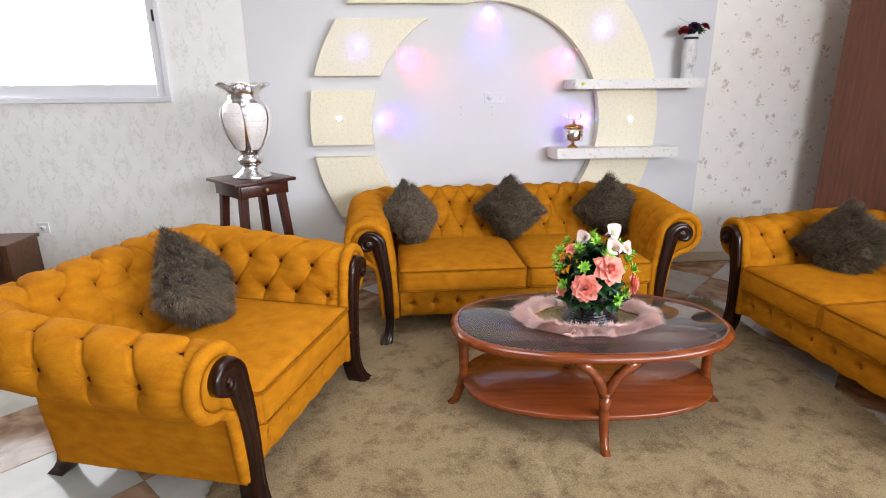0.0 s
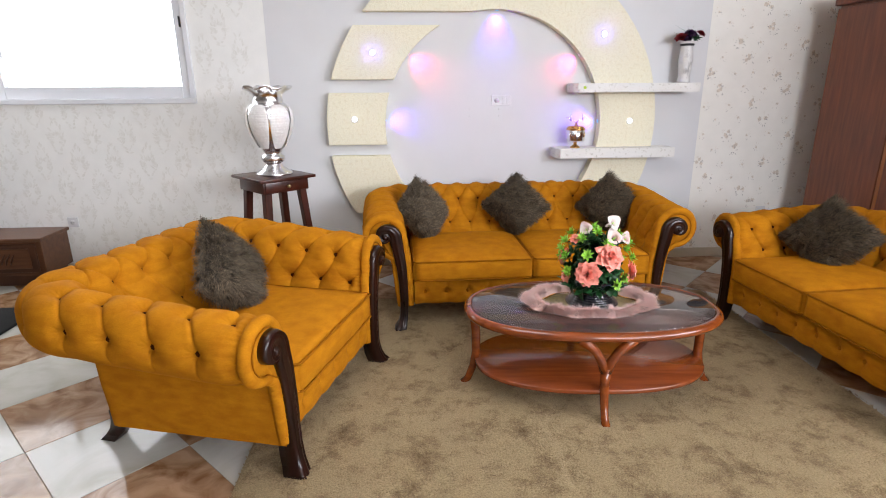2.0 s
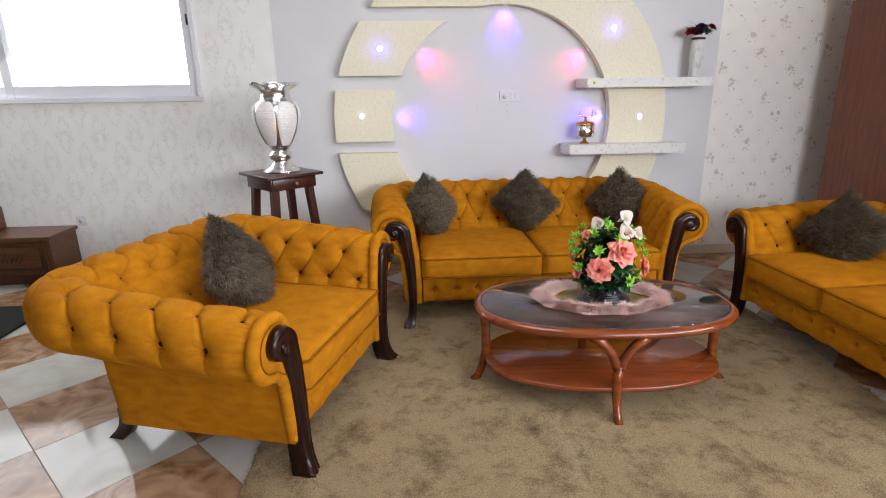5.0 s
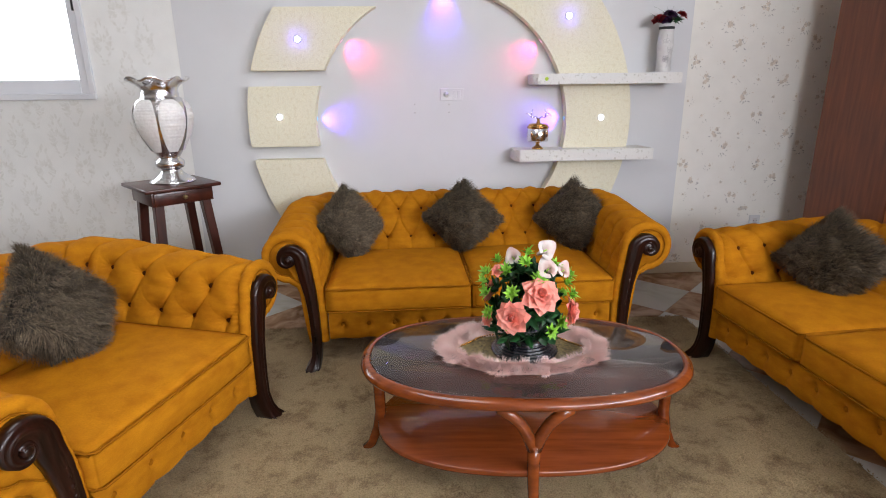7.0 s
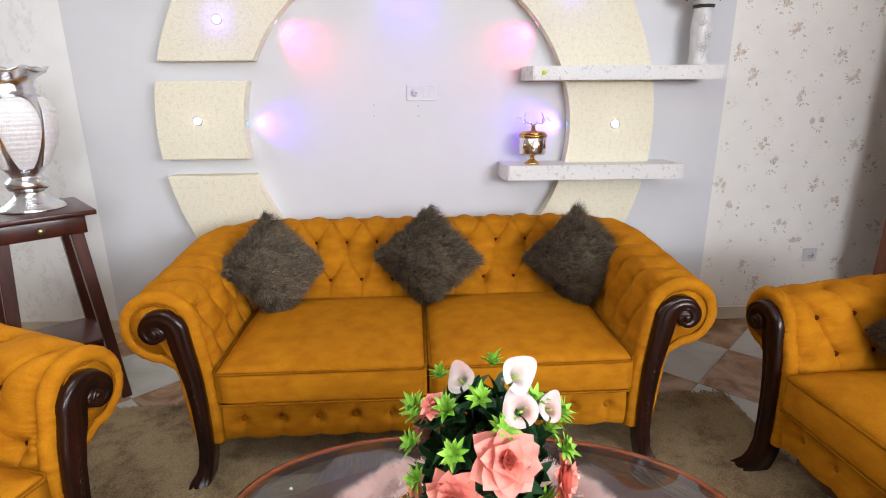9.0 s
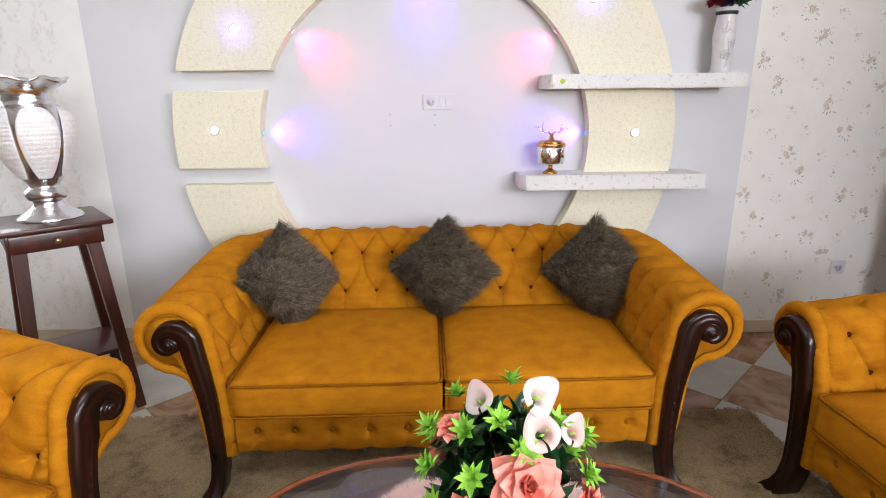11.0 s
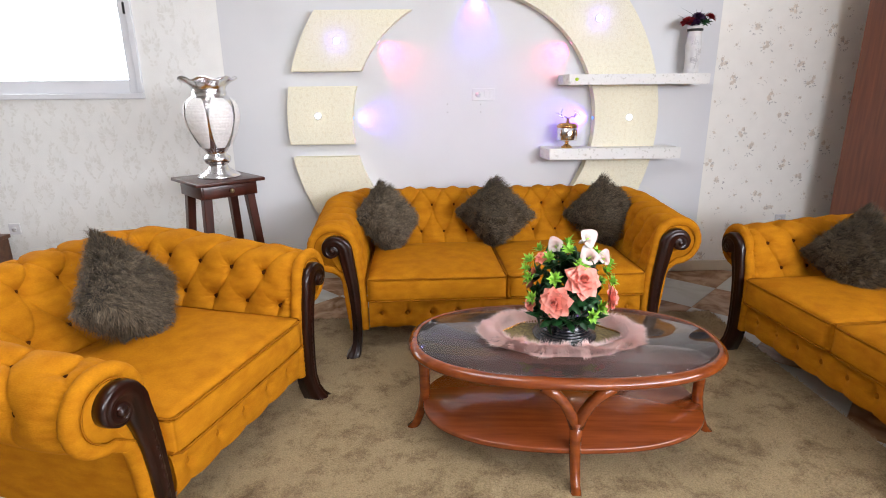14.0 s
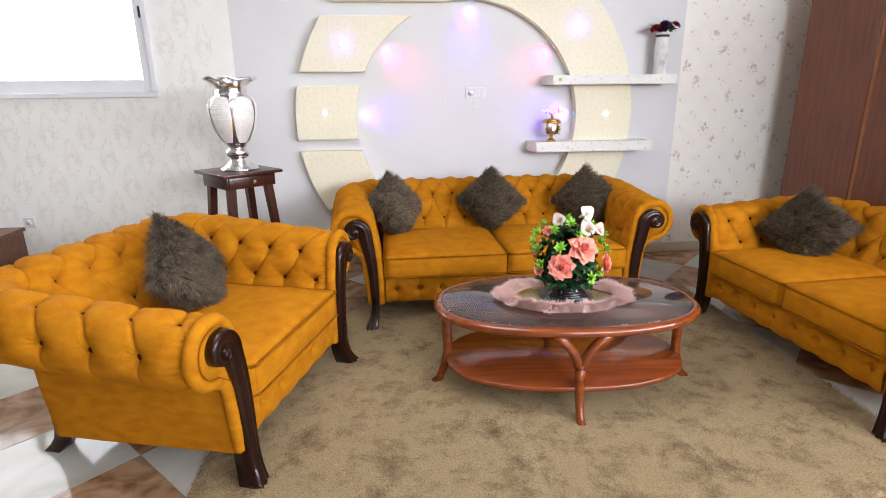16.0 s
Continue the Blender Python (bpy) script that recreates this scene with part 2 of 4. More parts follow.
def tube(pts, radius, n=8, closed=False, bm=None, cap=True):
    """A round bar along points; radius is a number or one for each point."""
    bm = bm or bmesh.new()
    pts = [Vector(p) for p in pts]
    rings = []
    up = None
    for i, p in enumerate(pts):
        a = pts[(i - 1) % len(pts)] if (closed or i > 0) else p
        b = pts[(i + 1) % len(pts)] if (closed or i < len(pts) - 1) else p
        d = (b - a).normalized()
        if up is None:
            up = Vector((0, 0, 1)) if abs(d.z) < 0.9 else Vector((1, 0, 0))
        s = d.cross(up).normalized()
        up = s.cross(d).normalized()
        r = radius[i] if isinstance(radius, (list, tuple)) else radius
        rings.append([bm.verts.new(p + r * (math.cos(2 * math.pi * k / n) * s + math.sin(2 * math.pi * k / n) * up)) for k in range(n)])
    m = len(rings)
    for i in range(m if closed else m - 1):
        for k in range(n):
            bm.faces.new((rings[i][k], rings[i][(k + 1) % n], rings[(i + 1) % m][(k + 1) % n], rings[(i + 1) % m][k]))
    if cap and not closed:
        bm.faces.new(rings[0])
        bm.faces.new(rings[-1])
    return bm


def slab(outline, y0, y1, bevel=0.0, bm=None):
    """A plate with its outline in x and z, from y0 (front) to y1."""
    bm = bm or bmesh.new()
    a = [bm.verts.new((x, y0, z)) for x, z in outline]
    b = [bm.verts.new((x, y1, z)) for x, z in outline]
    f = bm.faces.new(a)
    bm.faces.new(b[::-1])
    for i in range(len(a)):
        j = (i + 1) % len(a)
        bm.faces.new((a[i], b[i], b[j], a[j]))
    if bevel:
        bmesh.ops.bevel(bm, geom=list(f.edges), offset=bevel, segments=3, affect="EDGES")
    return bm


# ---- the room ----
WALL_Y, FRONT_Y = 4.1, 4.0
X0, X1, Y0, CEIL = -4.7, 4.3, -4.2, 2.95
CX, CZ, RIN, ROUT = 0.985, 1.22, 0.903, 1.375

WX0, WX1, WZ0, WZ1 = -4.42, -1.46, 1.44, 2.52
bm = bmesh.new()
box(X0 - 0.2, WX0, WALL_Y, WALL_Y + 0.25, 0, CEIL, bm=bm)
box(WX0, WX1, WALL_Y, WALL_Y + 0.25, 0, WZ0, bm=bm)
box(WX0, WX1, WALL_Y, WALL_Y + 0.25, WZ1, CEIL, bm=bm)
box(WX1, -0.843, WALL_Y, WALL_Y + 0.25, 0, CEIL, bm=bm)
tagged(part("wall_north_left", bm, PAPER_L, smooth=False), "pale grey damask wallpapered wall round the window", "wall", kind="structure")
tagged(part("wall_north_middle", box(-0.843, 2.8, WALL_Y - 0.006, WALL_Y + 0.25, 0, CEIL), PLASTER, smooth=False), "smooth white plaster wall behind the stone ring", "wall", kind="structure")
tagged(part("wall_north_right", box(2.8, X1 + 0.2, WALL_Y, WALL_Y + 0.25, 0, CEIL), PAPER_R, smooth=False), "cream wallpapered wall with small floral sprigs", "wall", kind="structure")
bm = bmesh.new()
box(X1, X1 + 0.2, Y0, WALL_Y, 0, 1.6, bm=bm)
box(X1, X1 + 0.2, Y0, WALL_Y, 2.7, CEIL, bm=bm)
box(X1, X1 + 0.2, Y0, -2.45, 1.6, 2.7, bm=bm)
box(X1, X1 + 0.2, 0.75, WALL_Y, 1.6, 2.7, bm=bm)
tagged(part("wall_east", bm, PAPER_R, smooth=False), "cream wallpapered side wall with a wide window", "wall", kind="structure")
tagged(part("wall_west", box(X0 - 0.2, X0, Y0, WALL_Y, 0, CEIL), REARPAINT, smooth=False), "plain beige side wall", "wall", kind="structure")
bm = bmesh.new()
box(X0 - 0.2, X1 + 0.2, Y0 - 0.2, Y0, 0, 1.6, bm=bm)
box(X0 - 0.2, X1 + 0.2, Y0 - 0.2, Y0, 2.8, CEIL, bm=bm)
box(X0 - 0.2, 1.8, Y0 - 0.2, Y0, 1.6, 2.8, bm=bm)
box(4.2, X1 + 0.2, Y0 - 0.2, Y0, 1.6, 2.8, bm=bm)
tagged(part("wall_south", bm, REARPAINT, smooth=False), "plain beige wall with a wide window", "wall", kind="structure")
tagged(part("ceiling", box(X0 - 0.2, X1 + 0.2, Y0 - 0.2, WALL_Y + 0.25, CEIL, CEIL + 0.2), CEILPAINT, smooth=False), "plain white painted ceiling", "ceiling", kind="structure")
tagged(part("baseboard_left", box(X0, -0.845, WALL_Y - 0.014, WALL_Y - 0.001, 0, 0.085, 0.003), SKIRT, smooth=False), "cream tiled skirting along the wall", "baseboard", kind="structure")
tagged(part("baseboard_middle", box(-0.843, 2.798, WALL_Y - 0.02, WALL_Y - 0.007, 0, 0.085, 0.003), SKIRT, smooth=False), "cream tiled skirting along the wall", "baseboard", kind="structure")
tagged(part("baseboard_right", box(2.8, X1, WALL_Y - 0.014, WALL_Y - 0.001, 0, 0.085, 0.003), SKIRT, smooth=False), "cream tiled skirting along the wall", "baseboard", kind="structure")

# overexposed daylight outside the window, with a pale building
OUTSIDE = glow("bright_outside", (1, 1, 1), 2.2)
PALEHOUSE = glow("sunlit_facade", (1, 0.9, 0.86), 0.75)
PALEWIN = glow("sunlit_facade_shade", (1, 0.9, 0.86), 0.45)
tagged(part("backdrop", box(-40, 30, 30, 30.1, -6, 40), OUTSIDE, smooth=False), "white overexposed sky outside the window", "sky", kind="structure")
house = thing("far_building", pose(-18.6, 24, 0), "pale pink building far outside the window", "building")
part("wall", box(-1.5, 1.3, 0, 2, -2, 7.4), PALEHOUSE, house, smooth=False)
part("roof", lathe([(1.3, 7.4), (0.9, 7.9), (0.5, 8.1), (0.4, 8.6), (0.05, 9.0)], 16), PALEWIN, house)
for i in range(4):
    for j in range(3):
        part("window", box(-1.2 + i * 0.62, -0.9 + i * 0.62, -0.05, -0.002, 2.6 + j * 1.5, 3.5 + j * 1.5), PALEWIN, house, smooth=False)

# window: outer trim, sliding sashes, panes
window = thing("window_1", pose(0, WALL_Y, 0), "white aluminium sliding window with two panes", "window", kind="structure")
for nm, b in (("window_trim", (WX0 - 0.05, WX1 + 0.02, WZ0 - 0.02, WZ0 + 0.02)), ("window_trim", (WX0 - 0.05, WX1 + 0.02, WZ1 - 0.02, WZ1 + 0.05)),
              ("window_trim", (WX1 - 0.02, WX1 + 0.02, WZ0 + 0.021, WZ1 - 0.021)), ("window_trim", (WX0 - 0.05, WX0 + 0.02, WZ0 + 0.021, WZ1 - 0.021))):
    part(nm, box(b[0], b[1], -0.022, 0.05, b[2], b[3], 0.005), WINFRAME, window, smooth=False)
for k, (a, b, yy) in enumerate(((WX0 + 0.02, -2.93, 0.045), (-3.0, WX1 - 0.02, 0.015))):
    sash = part("sash", box(a, a + 0.07, yy, yy + 0.03, WZ0 + 0.02, WZ1 - 0.02, 0.005), WINFRAME, window, smooth=False)
    for c in ((b - 0.07, b, WZ0 + 0.02, WZ1 - 0.02), (a + 0.07, b - 0.07, WZ0 + 0.02, WZ0 + 0.115), (a + 0.07, b - 0.07, WZ1 - 0.09, WZ1 - 0.02)):
        part("sash_rail", box(c[0], c[1], yy, yy + 0.03, c[2], c[3], 0.005), WINFRAME, sash, smooth=False)
    pane = part("pane", box(a + 0.07, b - 0.07, yy + 0.012, yy + 0.018, WZ0 + 0.115, WZ1 - 0.09), GLASS, sash, smooth=False)
    pane.visible_shadow = False
part("latch", box(WX1 - 0.05, WX1 - 0.035, 0.005, 0.015, 2.0, 2.08, 0.003), DARKHOLE, window, "black window latch")


# ---- stone ring, shelves ----
def arc(r, z0, z1, side, n=16):
    """Points of the circle of radius r round the ring's middle between two heights."""
    out = []
    for i in range(n + 1):
        z = z0 + (z1 - z0) * i / n
        d = math.sqrt(max(0, r * r - (z - CZ) ** 2))
        out.append((CX + side * d, z))
    return out


def ring_panel(z0, z1):
    return arc(ROUT, z0, z1, -1) + arc(RIN, z1, z0, -1)


ring = thing("stone_ring", pose(0, 0, 0), "cream textured stone ring of separate panels on the wall", "wall decoration")
for z0, z1 in ((1.597, 2.005), (1.077, 1.494), (0.5, 0.985)):
    part("stone_panel", slab(ring_panel(z0, z1), FRONT_Y, WALL_Y - 0.008, 0.004), STONE, ring, smooth=False)
# upper and right part of the ring: straight soffit on its left, round inside
zs = 2.108
xs = CX - math.sqrt(RIN ** 2 - (zs - CZ) ** 2)
pts = [(CX - math.sqrt(ROUT ** 2 - (zs - CZ) ** 2), zs), (xs, zs)]
a0, a1 = math.atan2(zs - CZ, xs - CX), math.atan2(0.5 - CZ, 0.55)
for i in range(1, 61):
    a = a0 + (a1 - a0) * i / 60
    pts.append((CX + RIN * math.cos(a), CZ + RIN * math.sin(a)))
b1 = math.asin((zs - CZ) / ROUT)
for i in range(81):
    a = a1 + (math.pi - b1 - a1) * i / 80
    pts.append((CX + ROUT * math.cos(a), CZ + ROUT * math.sin(a)))
part("stone_arch", slab(pts[:-1], FRONT_Y, WALL_Y - 0.008, 0.004), STONE, ring, smooth=False)
for x0, x1, z0, z1 in ((1.615, 2.66, 1.484, 1.556), (1.5, 2.505, 0.955, 1.036)):
    bm = bmesh.new()
    vs = [(x0 + 0.03, 3.87), (x1, 3.87), (x1 - 0.02, WALL_Y - 0.008), (x0, WALL_Y - 0.008), (x0, 3.93)]
    lo = [bm.verts.new((x, y, z0)) for x, y in vs]
    hi = [bm.verts.new((x, y, z1)) for x, y in vs]
    bm.faces.new(lo[::-1]), bm.faces.new(hi)
    for i in range(5):
        bm.faces.new((lo[i], lo[(i + 1) % 5], hi[(i + 1) % 5], hi[i]))
    bmesh.ops.bevel(bm, geom=list(bm.edges), offset=0.004, segments=2, affect="EDGES")
    tagged(part("wall_shelf", bm, SHELFSTONE, smooth=False), "thick white speckled stone shelf fixed to the wall", "shelf", "stone wall shelves")


# ---- sofas ----
ARM_N, ROLL, CORNER, SPLAY = 0.06, 0.124, 0.24, 0.035
SEAM = 0.046
PU, PV, ROW0, L1 = 0.156, 0.166, 0.112, 0.24
VEND = L1 + ROLL * radians(262)


class Shell:
    """The U-shaped upholstered body of a sofa: left arm, back and right arm along one path."""

    def __init__(self, hw, deep, gap, roll, front_z, back_z):
        self.pu = gap
        self.roll, self.front_z, self.back_z = roll, front_z, back_z
        self.x = hw + ARM_N
        self.deep = deep
        self.arm = deep - CORNER
        self.bend = CORNER * math.pi / 2
        self.back = 2 * (self.x + SPLAY - CORNER)
        self.total = 2 * self.arm + 2 * self.bend + self.back

    def at(self, s):
        """Place and outward normal of the roll's middle, and its height."""
        side = 1
        if s > self.total / 2:
            s, side = self.total - s, -1
        if s < self.arm:
            p, n = (-self.x - SPLAY * s / self.arm, s), (-1, 0)
        elif s < self.arm + self.bend:
            a = math.pi - (s - self.arm) / CORNER
            n = (math.cos(a), math.sin(a))
            p = (-self.x - SPLAY + CORNER + CORNER * n[0], self.arm + CORNER * n[1])
        else:
            p, n = (-self.x - SPLAY + CORNER + s - self.arm - self.bend, self.deep), (0, 1)
        k = min(1, s / (self.arm + self.bend * 0.7))
        return Vector((side * p[0], p[1], 0)), Vector((side * n[0], n[1], 0)), self.front_z + (self.back_z - self.front_z) * k * k * (3 - 2 * k)

    def profile(self, v, zc, inn=0.0):
        """Outward offset, height and the surface's normal at v metres round the cross-section."""
        if v < L1:
            k = v / L1
            n, z = -0.175 - 0.155 * inn + (0.175 + 0.155 * inn - self.roll) * k ** 1.2, 0.40 + (zc - 0.40) * k
            return n, z, -1, 0.12
        a = math.pi - (v - L1) / ROLL
        return self.roll * math.cos(a), zc + self.roll * math.sin(a), math.cos(a), math.sin(a)

    def tuft(self, s, v):
        """Relief of the buttoning: drawn-in holes, curved folds from button to button, pleats above and below."""
        u = (s - self.total / 2) / self.pu
        w = (v - ROW0) / PV
        top = 3
        arm = min(1, max(0, abs(s - self.total / 2) - self.back / 2) / 0.15)
        if 0 <= w <= top:
            bow = 0.13 * math.sin(math.pi * (w % 1.0))
            a, b = (u + w / 2, u - w / 2) if u < 0 else (u - w / 2, u + w / 2)
            a, b = a + (bow if u < 0 else -bow), b - (bow if u < 0 else -bow)
            a, b = abs(a - round(a)) * self.pu, abs(b - round(b)) * self.pu
            h = 0.007 * (1 - math.exp(-min(a, b + 0.06 * arm) / 0.03)) - 0.012 * math.exp(-(a / 0.0065) ** 1.4) - (0.011 - 0.0095 * arm) * math.exp(-(b / 0.0065) ** 1.4)
        else:
            c = u if w < 0 else u - (top % 2) / 2
            c = abs(c - round(c)) * self.pu
            fade = 1 if w < 0 else max(0, 1 - (w - top) / 0.9)
            h = 0.006 * (1 - math.exp(-c / 0.03)) * fade - 0.009 * math.exp(-(c / 0.006) ** 1.4) * fade
        j = min(top, max(0, round(w)))
        i = round(u - (j % 2) / 2) + (j % 2) / 2
        du, dv = (u - i) * self.pu, (w - j) * PV
        r = math.hypot(du, dv)
        # fine puckers run out from each button
        pucker = 0.0022 * math.sin(11 * math.atan2(dv, du) + i * 2.3 + j) * math.exp(-((r - 0.022) / 0.014) ** 2)
        return h + pucker - 0.024 * math.exp(-(r / 0.046) ** 2) - 0.016 * math.exp(-(r / 0.017) ** 2)

    def buttons(self, s0, s1):
        for j in range(4):
            for i in range(-40, 41):
                s = (i + (j % 2) / 2) * self.pu + self.total / 2
                if s0 + 0.05 < s < s1 - 0.001:
                    yield s, ROW0 + j * PV

    def point(self, s, v, extra=0.0):
        p, n, zc = self.at(s)
        a, z, nn, nz = self.profile(v, zc, max(0.0, n.y) ** 4 * (self.deep - 0.67) / 0.33)
        k = math.hypot(nn, nz)
        e = min(s, self.total - s)
        # drawn in at the seam behind the front band, with small gathers running back from it
        gather = 0.0022 * math.sin(v * 260 + 3 * math.sin(v * 37)) * math.exp(-max(0, e - SEAM) / 0.03)
        d = self.tuft(s, v) * min(1, max(0, e - SEAM) / 0.05) - 0.02 * math.exp(-max(0, e - SEAM) / 0.022) + gather
        d = (d + extra) / k
        wob = 0.004 * noise.noise((s * 7, v * 7, self.x * 3))
        return p + n * (a + nn * (d + wob)) + Vector((0, 0, z + nz * (d + wob)))


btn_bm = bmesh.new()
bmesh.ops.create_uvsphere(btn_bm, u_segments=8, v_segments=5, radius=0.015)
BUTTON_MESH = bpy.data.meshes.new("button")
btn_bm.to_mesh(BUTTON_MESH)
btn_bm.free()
BUTTON_MESH.materials.append(BUTTON_SHADED)
RAIL_BUTTON = BUTTON_MESH.copy()
RAIL_BUTTON.materials[0] = VELVET_DARK
for p in (*BUTTON_MESH.polygons, *RAIL_BUTTON.polygons):
    p.use_smooth = True


def arm_outline(sh, grow=0.0):
    """Front outline of an arm as (outward offset, height): up the inner edge, round the roll, down the neck."""
    r, zc = sh.roll + grow, sh.front_z
    out = [(-0.172 - grow, 0.15), (-0.172 - grow, 0.28), (-0.168 - grow, 0.40), (-0.153 - grow, 0.5)]
    for i in range(27):
        a = math.pi * 1.02 - radians(272) * i / 26
        out.append((r * math.cos(a), zc + r * math.sin(a)))
    end = zc - sh.roll
    return out + [(-0.026 + grow, end - 0.012), (-0.042 + grow, end - 0.05), (-0.05 + grow, 0.36), (-0.06 + grow, 0.26), (-0.074 + grow, 0.15)]


def along(points, step):
    """Points at even steps along a line of points."""
    out = []
    for (xa, za), (xb, zb) in zip(points, points[1:]):
        n = max(1, round(math.hypot(xb - xa, zb - za) / step))
        out += [(xa + (xb - xa) * i / n, za + (zb - za) * i / n) for i in range(n)]
    return out + [points[-1]]


def scroll_line(zc):
    """Middle line of the carved front post: offset, height, half-width and depth, from the floor up into the curl."""
    out = [(-0.084, 0.0, 0.04, 0.052), (-0.09, 0.015, 0.036, 0.048), (-0.1, 0.04, 0.029, 0.044), (-0.108, 0.08, 0.026, 0.04), (-0.113, 0.14, 0.026, 0.036), (-0.113, 0.22, 0.027, 0.034),
           (-0.11, 0.32, 0.029, 0.034), (-0.102, 0.42, 0.032, 0.034), (-0.09, 0.5, 0.036, 0.035), (-0.077, zc - 0.055, 0.039, 0.036)]
    for i in range(41):
        f = 500 * i / 40
        r = 0.066 * math.exp(-f / 300)
        a = math.pi - radians(f)
        out.append((-0.003 + r * math.cos(a), zc + r * math.sin(a), 0.04 * math.exp(-f / 260), 0.036 + 0.012 * f / 500))
    return out


def sofa(hw, seats, name, label, m, deep=1.0, gap=PU, roll=0.136, front_z=0.63, back_z=0.655):
    sh = Shell(hw, deep, gap, roll, front_z, back_z)
    base = thing(name, m, label, "armchair" if seats == 1 else "sofa")
    parts = (("armrest", 0, sh.arm + sh.bend / 2), ("backrest", sh.arm + sh.bend / 2, sh.total - sh.arm - sh.bend / 2), ("armrest", sh.total - sh.arm - sh.bend / 2, sh.total))
    for nm, s0, s1 in parts:
        nu, nv = max(8, round((s1 - s0) / 0.0046)), 176
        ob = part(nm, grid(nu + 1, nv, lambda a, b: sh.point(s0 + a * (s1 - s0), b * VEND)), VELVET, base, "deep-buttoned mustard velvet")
        # buttons coloured dark to stand for the shade in the drawn-in holes
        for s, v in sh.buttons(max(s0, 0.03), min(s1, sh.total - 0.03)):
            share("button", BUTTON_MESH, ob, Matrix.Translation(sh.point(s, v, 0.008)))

        def outer(a, b, s0=s0, s1=s1):
            p, n, zc = sh.at(s0 + a * (s1 - s0))
            z = 0.14 + (0.56 - 0.14) * b
            return p + n * (-0.077 - (deep - 0.937) * max(0.0, n.y) + 0.034 * b + 0.003 * noise.noise((a * 9, b * 4, hw))) + Vector((0, 0, z))
        part("side_panel" if nm == "armrest" else "back_panel", grid(40, 10, outer), VELVET, base, "plain mustard velvet")
    half = hw - 0.128
    # body under the seat, front rail with a row of buttons
    part("seat_base", box(-half - 0.01, half + 0.01, 0.03, deep - 0.17, 0.15, 0.33, 0.01), VELVET, base)
    nb = max(3, round(2 * half / 0.145))

    def rail(a, b):
        x = -half - 0.005 + a * (2 * half + 0.01)
        z = 0.155 + 0.16 * b
        k = a * nb - 0.5
        d = abs(k - round(k)) * 2 * half / nb
        r2 = d * d + (z - 0.238) ** 2
        y = 0.012 - 0.014 * math.sin(math.pi * b) ** 0.6 + 0.03 * math.exp(-r2 / 0.0005) + 0.006 * math.exp(-d * d / 0.00006)
        return Vector((x, y, z + 0.008 * math.exp(-d * d / 0.002) * (1 - b)))
    front = part("front_rail", grid(nb * 14 + 1, 16, rail), VELVET, base)
    for i in range(nb):
        share("button", RAIL_BUTTON, front, Matrix.Translation((-half - 0.005 + (i + 0.5) / nb * (2 * half + 0.01), 0.03, 0.238)))
    part("hem", tube([(-half + 2 * half * i / 20, 0.004, 0.318 + 0.002 * math.sin(i * 1.7)) for i in range(21)], 0.006), VELVET_DARK, front)
    # seat cushions
    wide = 2 * half / seats
    for k in range(seats):
        x0, x1 = -half + k * wide + (0.002 if k else -0.014), -half + (k + 1) * wide - (0.002 if k < seats - 1 else -0.014)
        y0, y1, z0, z1 = -0.03, 0.7, 0.325, 0.462
        bm = box(x0, x1, y0, y1, z0, z1)
        bmesh.ops.subdivide_edges(bm, edges=list(bm.edges), cuts=14, use_grid_fill=True)
        for v in bm.verts:
            a, b = (v.co.x - x0) / (x1 - x0) * 2 - 1, (v.co.y - y0) / (y1 - y0) * 2 - 1
            puff = (1 - a ** 4) * (1 - b ** 4)
            if v.co.z > (z0 + z1) / 2 + 0.05:
                v.co.z += 0.028 * puff + 0.004 * noise.noise((v.co.x * 5, v.co.y * 5, hw + k))
            c = (v.co.z - z0) / (z1 - z0) * 2 - 1
            if v.co.y < y0 + 0.001:
                v.co.y -= 0.012 * (1 - min(1, abs(c)) ** 2) * (1 - a ** 6)
            v.co.x += 0.008 * (1 if a > 0 else -1) * -(abs(a) ** 8) * (b < -0.9) * 0.5
        bmesh.ops.bevel(bm, geom=[e for e in bm.edges if len(e.link_faces) == 2 and e.calc_face_angle(0) > 0.9], offset=0.012, segments=3, affect="EDGES")
        cu = part("seat_cushion", bm, VELVET, base)
        for zz in (z1 - 0.004, z0 + 0.006):
            part("piping", tube([(x0 + 0.004, y1 - 0.05, zz), (x0 + 0.004, y0 + 0.02, zz), (x0 + 0.02, y0 - 0.003, zz)] + [(x0 + 0.02 + (x1 - x0 - 0.04) * i / 16, y0 - 0.005, zz) for i in range(1, 16)]
                                + [(x1 - 0.02, y0 - 0.003, zz), (x1 - 0.004, y0 + 0.02, zz), (x1 - 0.004, y1 - 0.05, zz)], 0.0048, 6), VELVET_DARK, cu)
    # arm fronts, carved posts, rear feet
    for side in (-1, 1):
        flip = [(side * (sh.x + n), z) for n, z in arm_outline(sh, -0.02)]
        part("arm_front", slab(flip, 0.0, 0.05, 0.004), VELVET, base)
        # padded band gathered round the front of the arm
        line = along(arm_outline(sh, -0.021), 0.006)
        sizes = [0.0255 + 0.0009 * math.sin(i * 1.9 + 2 * math.sin(i * 0.31)) + 0.0012 * noise.noise((i * 0.17, hw, side)) for i in range(len(line))]
        band = part("front_band", tube([(side * (sh.x + n), 0.018, z) for n, z in line], sizes, 14), VELVET, base, "gathered velvet band edging the arm")
        part("piping", tube([(side * (sh.x + n), -0.004 + 0.001 * math.sin(i * 0.9), z) for i, (n, z) in enumerate(along(arm_outline(sh, -0.0405), 0.012))], 0.0032, 6), VELVET_DARK, band)
        line = scroll_line(front_z)
        bm = bmesh.new()
        rings = []
